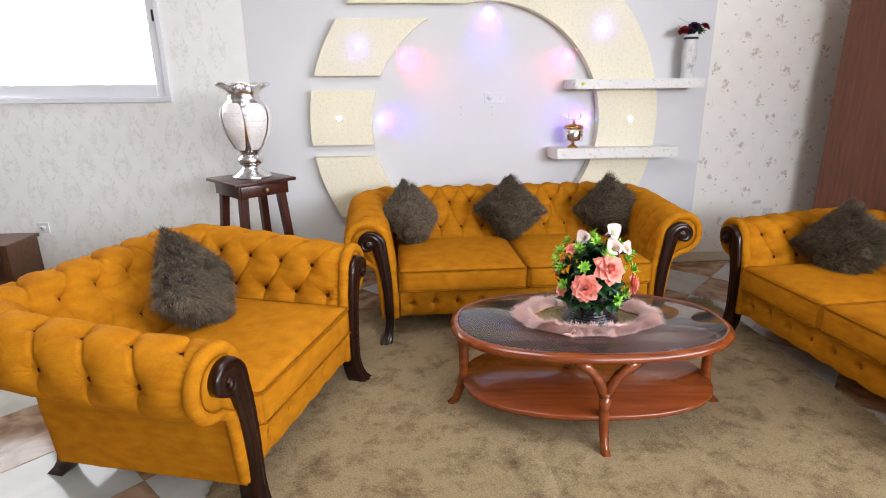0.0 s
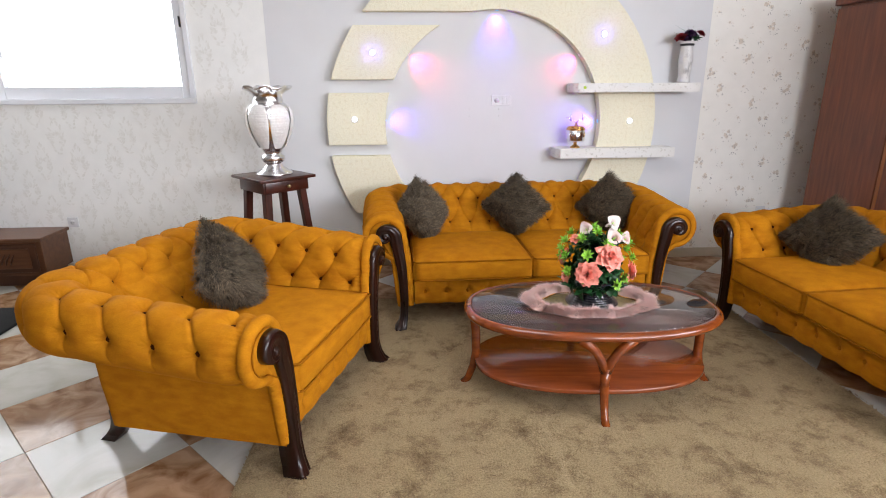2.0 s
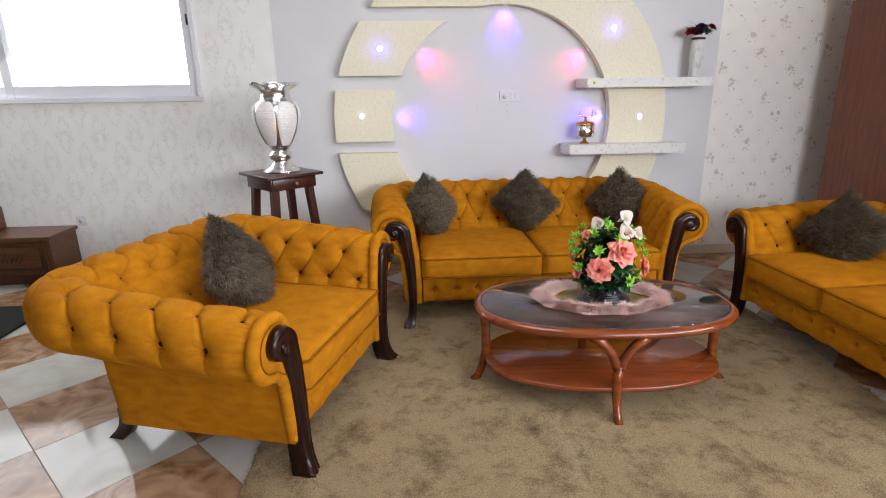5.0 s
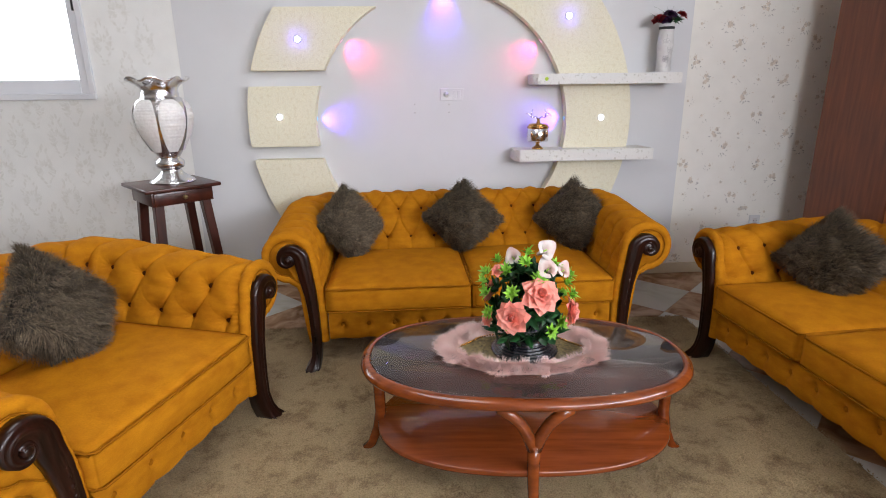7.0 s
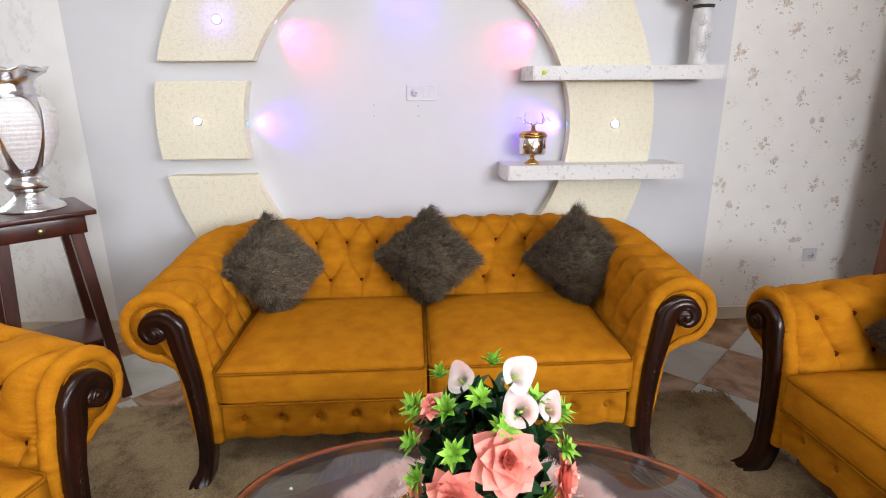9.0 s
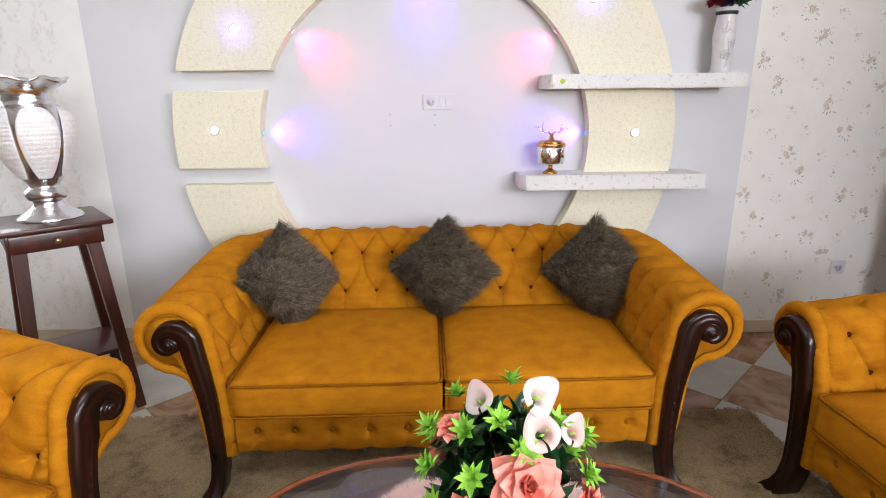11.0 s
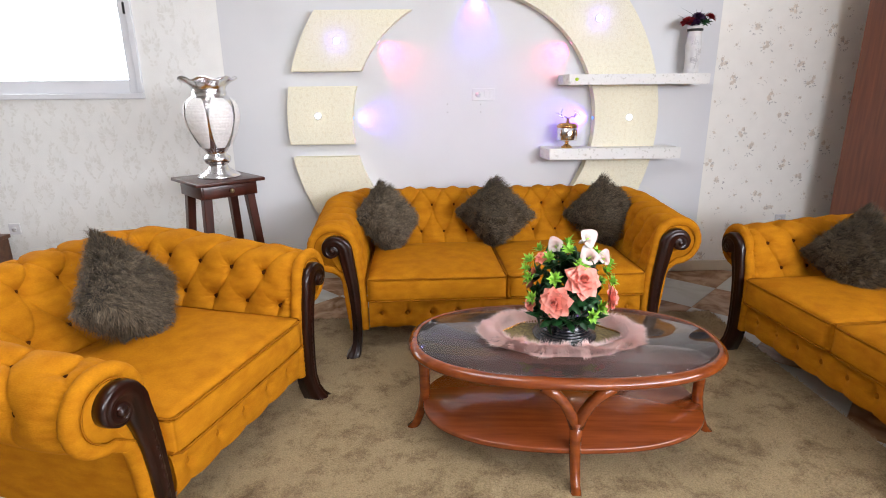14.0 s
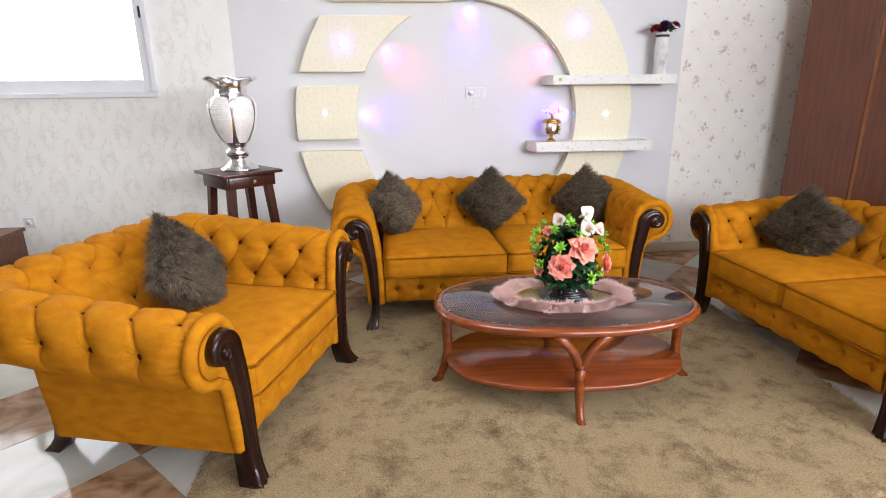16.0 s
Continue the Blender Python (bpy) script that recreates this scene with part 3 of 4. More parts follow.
        for i, (n, z, w, h) in enumerate(line):
            a, b = line[max(0, i - 1)], line[min(len(line) - 1, i + 1)]
            d = Vector((b[0] - a[0], b[1] - a[1])).normalized()
            q = Vector((-d.y, d.x))
            kick = 0.035 * max(0, 1 - z / 0.14) ** 2
            back = 0.05 if z < 0.16 else 0.012
            ring = []
            for c, y in ((-1, back), (-1, -h * 0.45), (-0.78, -h), (-0.5, -h * 0.8), (-0.2, -h * 1.02), (0.2, -h * 1.02), (0.5, -h * 0.8), (0.78, -h), (1, -h * 0.45), (1, back)):
                ring.append(bm.verts.new((side * (sh.x + n + q.x * c * w), y - kick - 0.004, max(0.0, z + q.y * c * w))))
            rings.append(ring)
        for i in range(len(rings) - 1):
            for k in range(10):
                bm.faces.new((rings[i][k], rings[i][(k + 1) % 10], rings[i + 1][(k + 1) % 10], rings[i + 1][k]))
        bm.faces.new(rings[0]), bm.faces.new(rings[-1])
        eye_x, eye_z = side * (sh.x - 0.003), front_z
        tube([(eye_x, 0.02, eye_z), (eye_x, -0.03, eye_z), (eye_x, -0.036, eye_z)], [0.04, 0.04, 0.034], 24, bm=bm)
        tube([(eye_x, -0.03, eye_z), (eye_x, -0.05, eye_z), (eye_x, -0.054, eye_z)], [0.016, 0.014, 0.008], 16, bm=bm)
        post = part("carved_post", bm, MAHOGANY, base, "glossy dark carved wooden scroll and foot")
        carve = bmesh.new()
        for i in range(9):
            z = 0.2 + 0.036 * i
            k = max(0, min(1, (z - 0.22) / 0.3))
            n = -0.113 + 0.025 * k ** 1.8
            bmesh.ops.create_uvsphere(carve, u_segments=8, v_segments=6, radius=0.009, matrix=Matrix.Translation((side * (sh.x + n), -0.034, z)) @ Matrix.Diagonal((1, 0.8, 1.35, 1)))
        part("carving", carve, MAHOGANY, post, "row of carved beads")
        pts = [(side * (hw - 0.085), deep - 0.21 + 0.1 * (1 - i / 5) ** 1.6, 0.17 * i / 5) for i in range(6)]
        bm = bmesh.new()
        for i in range(5):
            (xa, ya, za), (xb, yb, zb) = pts[i], pts[i + 1]
            wa, wb = 0.03 + 0.008 * abs(i - 1.5) / 1.5, 0.03 + 0.008 * abs(i + 1 - 1.5) / 1.5
            lo = [bm.verts.new((xa + sx * wa, ya + sy * wa, za)) for sx, sy in ((-1, -1), (1, -1), (1, 1), (-1, 1))]
            hi = [bm.verts.new((xb + sx * wb, yb + sy * wb, zb)) for sx, sy in ((-1, -1), (1, -1), (1, 1), (-1, 1))]
            for k in range(4):
                bm.faces.new((lo[k], lo[(k + 1) % 4], hi[(k + 1) % 4], hi[k]))
            if i == 0:
                bm.faces.new(lo[::-1])
        bmesh.ops.remove_doubles(bm, verts=bm.verts, dist=0.0005)
        part("rear_foot", bm, MAHOGANY, base)
    return base


SOFA_M = pose(1.064, 2.746, 0.0, rz=1.1)
CHAIR_M = Matrix.Translation((-0.105, 1.798, 0)) @ pose(0, 0, 0, rz=73.2)
LOVE_M = Matrix.Translation((2.404, 1.997, 0)) @ pose(0, 0, 0, rz=-86.1)
sofa(0.9, 2, "three_seat_sofa", "mustard velvet chesterfield sofa with carved dark wood scrolls", SOFA_M)
sofa(0.525, 1, "armchair", "wide mustard velvet chesterfield armchair with carved dark wood scrolls", CHAIR_M, 1.035, 0.18, 0.132, 0.602, 0.664)
sofa(0.715, 2, "two_seat_sofa", "smaller mustard velvet chesterfield sofa beside the wardrobe", LOVE_M, 0.92, PU, 0.118, 0.6, 0.634)


# ---- fur cushions ----
def fur_cushion(m, seed, label, side=0.36):
    rnd = random.Random(seed)
    base = thing("fur_cushion", m, label, "cushion", "fur cushions")
    h = side / 2

    def surf(a, b, top):
        x, y = a * 2 - 1, b * 2 - 1
        pinch = 1 - 0.07 * (1 - x * x) * abs(y) ** 3
        pinch2 = 1 - 0.07 * (1 - y * y) * abs(x) ** 3
        t = 0.085 * ((1 - x ** 4) * (1 - y ** 4)) ** 0.55 + 0.006 * noise.noise((x * 2, y * 2, seed))
        return Vector((x * h * pinch2, y * h * pinch, t if top else -t * 0.9))
    bm = grid(18, 18, lambda a, b: surf(a, b, True))
    grid(18, 18, lambda a, b: surf(a, b, False), bm=bm)
    bmesh.ops.remove_doubles(bm, verts=bm.verts, dist=0.002)
    part("cover", bm, FURBASE, base)
    verts, faces = [], []
    for i in range(20000):
        top = rnd.random() < 0.72
        a, b = rnd.random(), rnd.random()
        if rnd.random() < 0.22:
            if rnd.random() < 0.5:
                a = rnd.choice((0.0, 1.0))
            else:
                b = rnd.choice((0.0, 1.0))
        p = surf(a, b, top)
        e = 0.02
        q1, q2 = surf(min(1, a + e), b, top) - surf(max(0, a - e), b, top), surf(a, min(1, b + e), top) - surf(a, max(0, b - e), top)
        n = q1.cross(q2)
        n = n.normalized() if n.length > 1e-9 else Vector((0, 0, 1))
        if not top:
            n = -n
        rim = max(abs(a * 2 - 1), abs(b * 2 - 1)) ** 6
        n = (n * (1 - rim * 0.6) + Vector((a * 2 - 1, b * 2 - 1, 0)) * rim).normalized()
        cl = noise.noise_vector((p.x * 30 + seed, p.y * 30, p.z * 30))
        comb = (Vector((0.4, -0.5, 0)) + cl * 0.8 + Vector((rnd.uniform(-1, 1), rnd.uniform(-1, 1), rnd.uniform(-1, 1))) * 0.35)
        ln = rnd.uniform(0.03, 0.065)
        mid = p + (n * 0.8 + comb * 0.4).normalized() * ln * 0.55
        tip = mid + (n * 0.35 + comb).normalized() * ln * 0.55
        w = n.cross(comb)
        w = (w.normalized() if w.length > 1e-6 else Vector((1, 0, 0))) * 0.0009
        k = len(verts)
        verts += [p - w, p + w, mid + w * 0.8, mid - w * 0.8, tip]
        faces += [(k, k + 1, k + 2, k + 3), (k + 3, k + 2, k + 4)]
    raw("fur", verts, faces, FUR, base, smooth=True)
    return base


# ---- printed wallpaper motifs ----
def print_leaf(verts, faces, x, z, ang, l, w, y):
    c, s = math.cos(ang), math.sin(ang)
    k = len(verts)
    y -= 0.0009 * rp.random()
    for a, b in ((0, 0), (0.35, 1), (0.7, 0.75), (1, 0), (0.7, -0.75), (0.35, -1)):
        verts.append((x + c * a * l - s * b * w, y, z + s * a * l + c * b * w))
    faces.append((k, k + 1, k + 2, k + 3, k + 4, k + 5))


rp = random.Random(77)
grey, beige = ([], []), ([], [])
x_end = X1
row = 0
z = 0.12
while z < 2.9:
    x = 2.86 + (0.10 if row % 2 else 0.0)
    while x < x_end:
        cx, cz = x + rp.uniform(-0.02, 0.02), z + rp.uniform(-0.02, 0.02)
        big = (row + round((x - 2.8) / 0.2)) % 3 == 0
        size = 1.0 if big else 0.62
        y = WALL_Y - 0.0012
        for f in range(3 if big else 1):
            fx, fz = cx + rp.uniform(-0.03, 0.03) * size, cz + rp.uniform(-0.015, 0.04) * size
            for i in range(6):
                print_leaf(*beige, fx, fz, i * math.pi / 3 + rp.uniform(-0.2, 0.2), 0.019 * size * rp.uniform(0.8, 1.15), 0.0065 * size, y)
        for i in range(11 if big else 6):
            a = rp.uniform(0, 2 * math.pi)
            r = rp.uniform(0.018, 0.045) * size
            print_leaf(*grey, cx + r * math.cos(a), cz - 0.012 + r * math.sin(a) * 0.8, a + rp.uniform(-0.6, 0.6), rp.uniform(0.013, 0.024) * size, rp.uniform(0.0022, 0.0036) * size, y - 0.001)
        for i in range(7):
            a = rp.uniform(0.3, 2.8)
            r = rp.uniform(0.03, 0.065) * size
            print_leaf(*beige, cx + r * math.cos(a), cz + r * math.sin(a), a, 0.009 * size, 0.003 * size, y)
        x += 0.2
    z += 0.125
    row += 1
tagged(raw("floral_print_leaves", *grey, INK_GREY), "grey leaves printed on the cream wallpaper", "wallpaper print", kind="stuff")
tagged(raw("floral_print_flowers", *beige, INK_BEIGE), "beige flowers printed on the cream wallpaper", "wallpaper print", kind="stuff")

ink = ([], [])


def in_window(x, z):
    return WX0 - 0.08 < x < WX1 + 0.05 and WZ0 - 0.05 < z < WZ1 + 0.08


row, z = 0, 0.12
while z < 2.9:
    x = X0 + (0.14 if row % 2 else 0.0)
    while x < -0.95:
        for i in range(46):
            side = 1 if i % 2 else -1
            t = (i // 2) / 22
            # an ogee frame of leaves round a palmette
            if i < 26:
                ox = side * 0.105 * math.sin(math.pi * t * 1.7) ** 2 * (0.7 + 0.3 * math.cos(t * 9))
                oz = -0.15 + 0.5 * t
                a = math.pi / 2 - side * (0.9 - 1.4 * t) + rp.uniform(-0.5, 0.5)
                l, w = rp.uniform(0.025, 0.045), rp.uniform(0.006, 0.011)
            else:
                a = math.pi / 2 + side * (i - 26) * 0.13
                ox, oz = 0.02 * math.cos(a), -0.02 + 0.02 * math.sin(a)
                l, w = rp.uniform(0.035, 0.06), rp.uniform(0.005, 0.009)
            px, pz = x + ox + rp.uniform(-0.006, 0.006), z + oz + rp.uniform(-0.006, 0.006)
            if not in_window(px, pz) and px < -0.9 and pz > 0.1 and px > X0 + 0.03:
                print_leaf(*ink, px, pz, a, l, w, WALL_Y - 0.0011 - 0.0004 * rp.random())
        x += 0.28
    z += 0.21
    row += 1
tagged(raw("damask_print", *ink, PAPER_L_INK), "pale damask leaves printed on the grey wallpaper", "wallpaper print", kind="stuff")
CUSH = "shaggy grey-brown fur cushion "
for k, (x, y, z, roll, yaw) in enumerate(((-0.7, 0.6, 0.66, -12, 47), (0.02, 0.68, 0.66, -3, -3), (0.74, 0.62, 0.66, 4, -16))):
    fur_cushion(SOFA_M @ pose(x, y, z, 66, 0, yaw) @ pose(0, 0, 0, 0, 0, 45 + roll), 3 + k, CUSH + "standing on its corner on the sofa", 0.335)
fur_cushion(CHAIR_M @ pose(0.1, 0.6, 0.64, 66, 0, 12) @ pose(0, 0, 0, 0, 0, -50), 11, CUSH + "leaning in the armchair", 0.39)
fur_cushion(LOVE_M @ pose(-0.45, 0.48, 0.625, 64, 0, 38) @ pose(0, 0, 0, 0, 0, 54), 17, CUSH + "leaning in the sofa's corner", 0.345)


# ---- coffee table ----
TABLE_M = pose(1.187, 1.955, 0.0, rz=-4)
table = thing("coffee_table", TABLE_M, "oval cherry wood coffee table with smoked glass top", "coffee table")


def oval(a, b, n=96, e=2.35):
    out = []
    for i in range(n):
        t = 2 * math.pi * i / n
        c, s = math.cos(t), math.sin(t)
        out.append((a * abs(c) ** (2 / e) * (1 if c > 0 else -1), b * abs(s) ** (2 / e) * (1 if s > 0 else -1)))
    return out


def oval_ring(prof, a, b, n=96, fill=False):
    """A closed band with the cross-section prof (inset, height) round an oval."""
    bm = bmesh.new()
    rings = []
    for d, z in prof:
        rings.append([bm.verts.new((x, y, z)) for x, y in oval(a - d, b - d, n)])
    m = len(rings)
    for k in range(m - 1 if fill else m):
        for i in range(n):
            bm.faces.new((rings[k][i], rings[k][(i + 1) % n], rings[(k + 1) % m][(i + 1) % n], rings[(k + 1) % m][i]))
    if fill:
        bm.faces.new(rings[0][::-1]), bm.faces.new(rings[-1])
    return bm


TA, TB = 0.652, 0.378
rim = [(0.034 - 0.034 * math.cos(t * math.pi / 6), 0.43 + 0.024 * math.sin(t * math.pi / 6)) for t in range(-3, 4)]
part("rim", oval_ring(rim + [(0.036, 0.452), (0.038, 0.446), (0.062, 0.445), (0.062, 0.408)], TA, TB), CHERRY, table, "rounded glossy cherry rim")
part("glass_top", oval_ring([(0.039, 0.4465), (0.039, 0.4525), (0.041, 0.4535)], TA, TB, fill=True), SMOKED, table, "dark smoked glass")
part("lower_shelf", oval_ring([(0.004, 0.128), (0.0, 0.134), (0.0, 0.148), (0.004, 0.153)], 0.595, 0.345, fill=True), CHERRY_SHELF, table, "polished reddish veneer shelf")


def table_leg(ang, fork):
    c, s = math.cos(ang), math.sin(ang)
    side = Vector((-s, c, 0))
    rad = (lambda r, z: Vector((r[0] * c, r[1] * s, z)))
    foot = part("leg", tube([rad((0.655, 0.415), 0.0), rad((0.628, 0.385), 0.03), rad((0.603, 0.355), 0.1), rad((0.588, 0.34), 0.18)] + ([rad((0.588, 0.342), 0.27)] if fork else [rad((0.59, 0.345), 0.3), rad((0.6, 0.35), 0.412)]),
                            [0.021, 0.019, 0.021, 0.023] + ([0.026] if fork else [0.024, 0.026]), 12), CHERRY, table)
    if fork:
        for q in (-1, 1):
            part("fork", tube([rad((0.588, 0.342), 0.25) + side * 0.004 * q, rad((0.588, 0.342), 0.30) + side * 0.022 * q, rad((0.588, 0.342), 0.35) + side * 0.05 * q, rad((0.586, 0.342), 0.385) + side * 0.085 * q, rad((0.58, 0.34), 0.413) + side * 0.125 * q],
                              [0.024, 0.022, 0.021, 0.022, 0.023], 12), CHERRY, foot)


for a, f in ((math.pi, False), (0, False), (-math.pi / 2, True), (math.pi / 2, True)):
    table_leg(a, f)

# ---- doily and flower bowl ----
TOPZ = 0.4540
doily = thing("doily", TABLE_M @ pose(-0.01, 0.0, TOPZ), "gold sequin doily edged with pink fur", "doily")
bm = oval_ring([(0, 0.0), (0, 0.003), (0.003, 0.004)], 0.265, 0.155, 64, fill=True)
part("cloth", bm, GOLDCLOTH, doily, "glittering gold sequin cloth")
rnd = random.Random(5)
verts, faces = [], []
for i in range(24000):
    t = rnd.random() * 2 * math.pi
    c, s = math.cos(t), math.sin(t)
    k = rnd.random()
    lob = 1 + 0.02 * math.sin(t * 9)
    p = Vector((c * (0.245 + 0.075 * k) * lob, s * (0.14 + 0.06 * k) * lob, 0.003 + 0.016 * math.sin(math.pi * min(1, k * 1.2))))
    out = Vector((c, s, 0))
    cl = noise.noise_vector((p.x * 25, p.y * 25, 1.0))
    d1 = (out * 0.6 + Vector((0, 0, 0.7)) + cl * 0.35).normalized()
    d2 = (out * (0.9 if k > 0.3 else rnd.uniform(-0.4, 1)) + Vector((0, 0, 0.25)) + cl * 0.75 + Vector((rnd.uniform(-1, 1), rnd.uniform(-1, 1), rnd.uniform(-0.3, 0.6))) * 0.4).normalized()
    ln = rnd.uniform(0.025, 0.058)
    mid = p + d1 * ln * 0.5
    tip = mid + d2 * ln * 0.6
    tip.z = max(tip.z, 0.002)
    w = out.cross(Vector((0, 0, 1))) * 0.001
    n = len(verts)
    verts += [p - w, p + w, mid + w, mid - w, tip]
    faces += [(n, n + 1, n + 2, n + 3), (n + 3, n + 2, n + 4)]
raw("fur_trim", verts, faces, PINKFUR, doily, "soft pink fur trim", True)
bm = bmesh.new()
for i in range(120):
    t = 2 * math.pi * i / 120
    sc = 1 + 0.045 * math.cos(6 * t)
    bmesh.ops.create_icosphere(bm, subdivisions=1, radius=0.0052, matrix=Matrix.Translation((0.245 * sc * math.cos(t), 0.14 * sc * math.sin(t), 0.0075)))
part("bead_string", bm, GOLD, doily, "string of gold beads")

BOWL_M = TABLE_M @ pose(0.0, -0.01, TOPZ + 0.0042)
bouquet = thing("flower_bowl", BOWL_M, "black ribbed bowl with artificial roses, callas and greenery", "flower arrangement")


def ribs(r, z, a):
    return r * (1 + 0.03 * abs(math.sin(a * 18)) * (1 if 0.01 < z < 0.075 else 0)), z


prof = [(0.001, 0), (0.116, 0.0), (0.126, 0.004), (0.128, 0.01)]
for i in range(6):
    prof += [(0.126 - 0.008 * i, 0.012 + 0.009 * i), (0.13 - 0.008 * i, 0.016 + 0.009 * i), (0.123 - 0.008 * i, 0.02 + 0.009 * i)]
prof += [(0.082, 0.075), (0.09, 0.09), (0.098, 0.105), (0.1, 0.11), (0.092, 0.11), (0.07, 0.09), (0.001, 0.08)]
part("bowl", lathe(prof, 72, wave=ribs), BLACKPOT, bouquet, "black glazed ribbed bowl")


def petal(bm, m, w, l, cup=0.3, curl=0.2, n=6, tip=1.0):
    """A cupped petal or leaf from the origin along +y, facing +z."""
    rows = []
    for i in range(n):
        t = i / (n - 1)
        ww = w * math.sin(math.pi * min(1, (0.12 + 0.88 * t) ** 0.8 * (1.0 if tip else 0.8))) ** 0.8 if tip else w * (0.3 + 0.7 * math.sin(math.pi * (0.1 + 0.55 * t)))
        row = []
        for j in range(5):
            q = j / 2 - 1
            row.append(bm.verts.new(m @ Vector((q * ww, l * t, cup * ww * q * q + curl * l * t * t))))
        rows.append(row)
    for i in range(n - 1):
        for j in range(4):
            bm.faces.new((rows[i][j], rows[i][j + 1], rows[i + 1][j + 1], rows[i + 1][j]))


def aim(p, d, spin=0.0):
    """A pose at p whose +z looks along d."""
    return Matrix.Translation(p) @ Vector(d).to_track_quat("Z", "Y").to_matrix().to_4x4() @ pose(0, 0, 0, 0, 0, spin)


def rose(p, d, r, material, parent, seed=0, label="", name="rose"):
    rn = random.Random(seed)
    bm = bmesh.new()
    m = aim(p, d)
    for ring, (count, open_, size, lift) in enumerate(((3, 84, 0.3, 0.16), (3, 78, 0.42, 0.13), (4, 68, 0.56, 0.08), (5, 54, 0.72, 0.04), (5, 38, 0.88, 0.0), (6, 22, 1.0, -0.05), (6, 6, 1.06, -0.1))):
        for i in range(count):
            a = 360 * i / count + ring * 37 + rn.uniform(-8, 8)
            mm = m @ pose(0, 0, lift * r, 0, 0, a) @ pose(0, 0.08 * r, 0, open_ + rn.uniform(-5, 5), 0, 0)
            petal(bm, mm, r * 0.52 * size, r * size, cup=0.35, curl=-0.18 if ring > 2 else 0.15, n=6)
    return part(name, bm, material, parent, label, recalc=False)


def leaf_cluster(p, d, r, material, parent, seed, count=9, name="leaf_sprig", w=0.22, label=""):
    rn = random.Random(seed)
    bm = bmesh.new()
    m = aim(p, d)
    for i in range(count):
        a = 360 * i / count * 2.4 + rn.uniform(-15, 15)
        mm = m @ pose(0, 0, r * 0.25 * i / count, 0, 0, a) @ pose(0, 0, 0, 15 + 55 * i / count + rn.uniform(-8, 8), 0, 0)
        petal(bm, mm, r * w * rn.uniform(0.8, 1.2), r * rn.uniform(0.75, 1.1), cup=0.4, curl=-0.15, n=5)
    return part(name, bm, material, parent, label, recalc=False)


def calla(p, d, r, parent, spin=0.0):
    m = aim(p, d, spin)

    def f(a, b):
        t = (a - 0.5) * 2 * math.pi * 0.97
        lip = max(0, math.cos(t)) ** 3
        rad = r * (0.12 + 0.42 * b + 0.5 * b ** 4)
        return m @ Vector((rad * math.sin(t), rad * math.cos(t) * 0.85 + r * 0.5 * b ** 4 * lip, r * (1.9 * b - 0.5 * b ** 4 * (1 - lip) - 0.25 * b ** 8)))
    ob = part("calla", grid(32, 14, f), PALEPINK, parent, "white calla with a pink throat", recalc=False)
    part("spadix", tube([m @ Vector((0, 0, r * 0.3)), m @ Vector((0, 0, r * 1.3))], r * 0.07, 8), LIME, ob)
    return ob


C = Vector((0, 0, 0.2))


def on_dome(az, el, r, squash=1.0):
    d = Vector((math.cos(radians(az)) * math.cos(radians(el)), math.sin(radians(az)) * math.cos(radians(el)), math.sin(radians(el))))
    return C + Vector((d.x * r, d.y * r, d.z * r * squash)), d


rn = random.Random(8)
for i in range(64):
    p, d = on_dome(rn.uniform(0, 360), rn.uniform(-25, 80), rn.uniform(0.05, 0.125), 1.25)
    leaf_cluster(p, d, rn.uniform(0.05, 0.075), LEAF, bouquet, 100 + i, 6, "dark_leaf_sprig", 0.24)
for i in range(16):
    p, d = on_dome(i * 22.5, -38 + 8 * (i % 2), 0.125, 1.0)
    leaf_cluster(p, d + Vector((0, 0, -0.2)), 0.066, LEAF, bouquet, 200 + i, 6, "dark_leaf_sprig", 0.26)
for i, (az, el, r) in enumerate(((-160, 20, .17), (-172, 38, .19), (-140, 52, .17), (-120, 30, .15), (-60, -16, .155), (-118, -8, .15), (-20, 18, .175), (-8, 35, .185), (10, 22, .17), (25, 5, .16), (60, 30, .16), (110, 25, .17),
                                (150, 10, .16), (170, 25, .17), (-75, 48, .16), (-100, 62, .19), (-30, 55, .18), (140, 45, .18), (80, 55, .18), (-40, -10, .15), (-150, 0, .16))):
    p, d = on_dome(az, el, r, 1.15)
    leaf_cluster(p, (d + Vector((0, 0, 0.3))), 0.038, LIME, bouquet, 300 + i, 17, "green_bloom", 0.19)
for i, (az, el, r, s) in enumerate(((-76, 34, 0.165, 0.068), (-114, 4, 0.165, 0.06), (-24, 0, 0.175, 0.052), (150, 12, 0.15, 0.05), (60, 12, 0.15, 0.055))):
    p, d = on_dome(az, el, r)
    rose(p, d + Vector((0, 0, 0.1)), s, PINK, bouquet, i, "coral pink artificial rose")
for p, d in (((-0.11, -0.05, 0.36), (-0.4, -0.3, 1)), ((-0.15, -0.06, 0.17), (-0.9, -0.4, 0.3))):
    rose(Vector(p), Vector(d), 0.03, PINK, bouquet, 9, "closed coral rosebud", "rosebud")
calla(Vector((0.03, -0.05, 0.42)), (0.55, -0.55, 0.5), 0.037, bouquet, -75)
calla(Vector((0.06, -0.06, 0.35)), (0.1, -0.8, 0.6), 0.036, bouquet, 20)
calla(Vector((0.11, -0.04, 0.34)), (0.5, -0.6, 0.55), 0.029, bouquet, -40)
calla(Vector((-0.035, 0.0, 0.37)), (-0.5, -0.4, 0.7), 0.032, bouquet, 50)
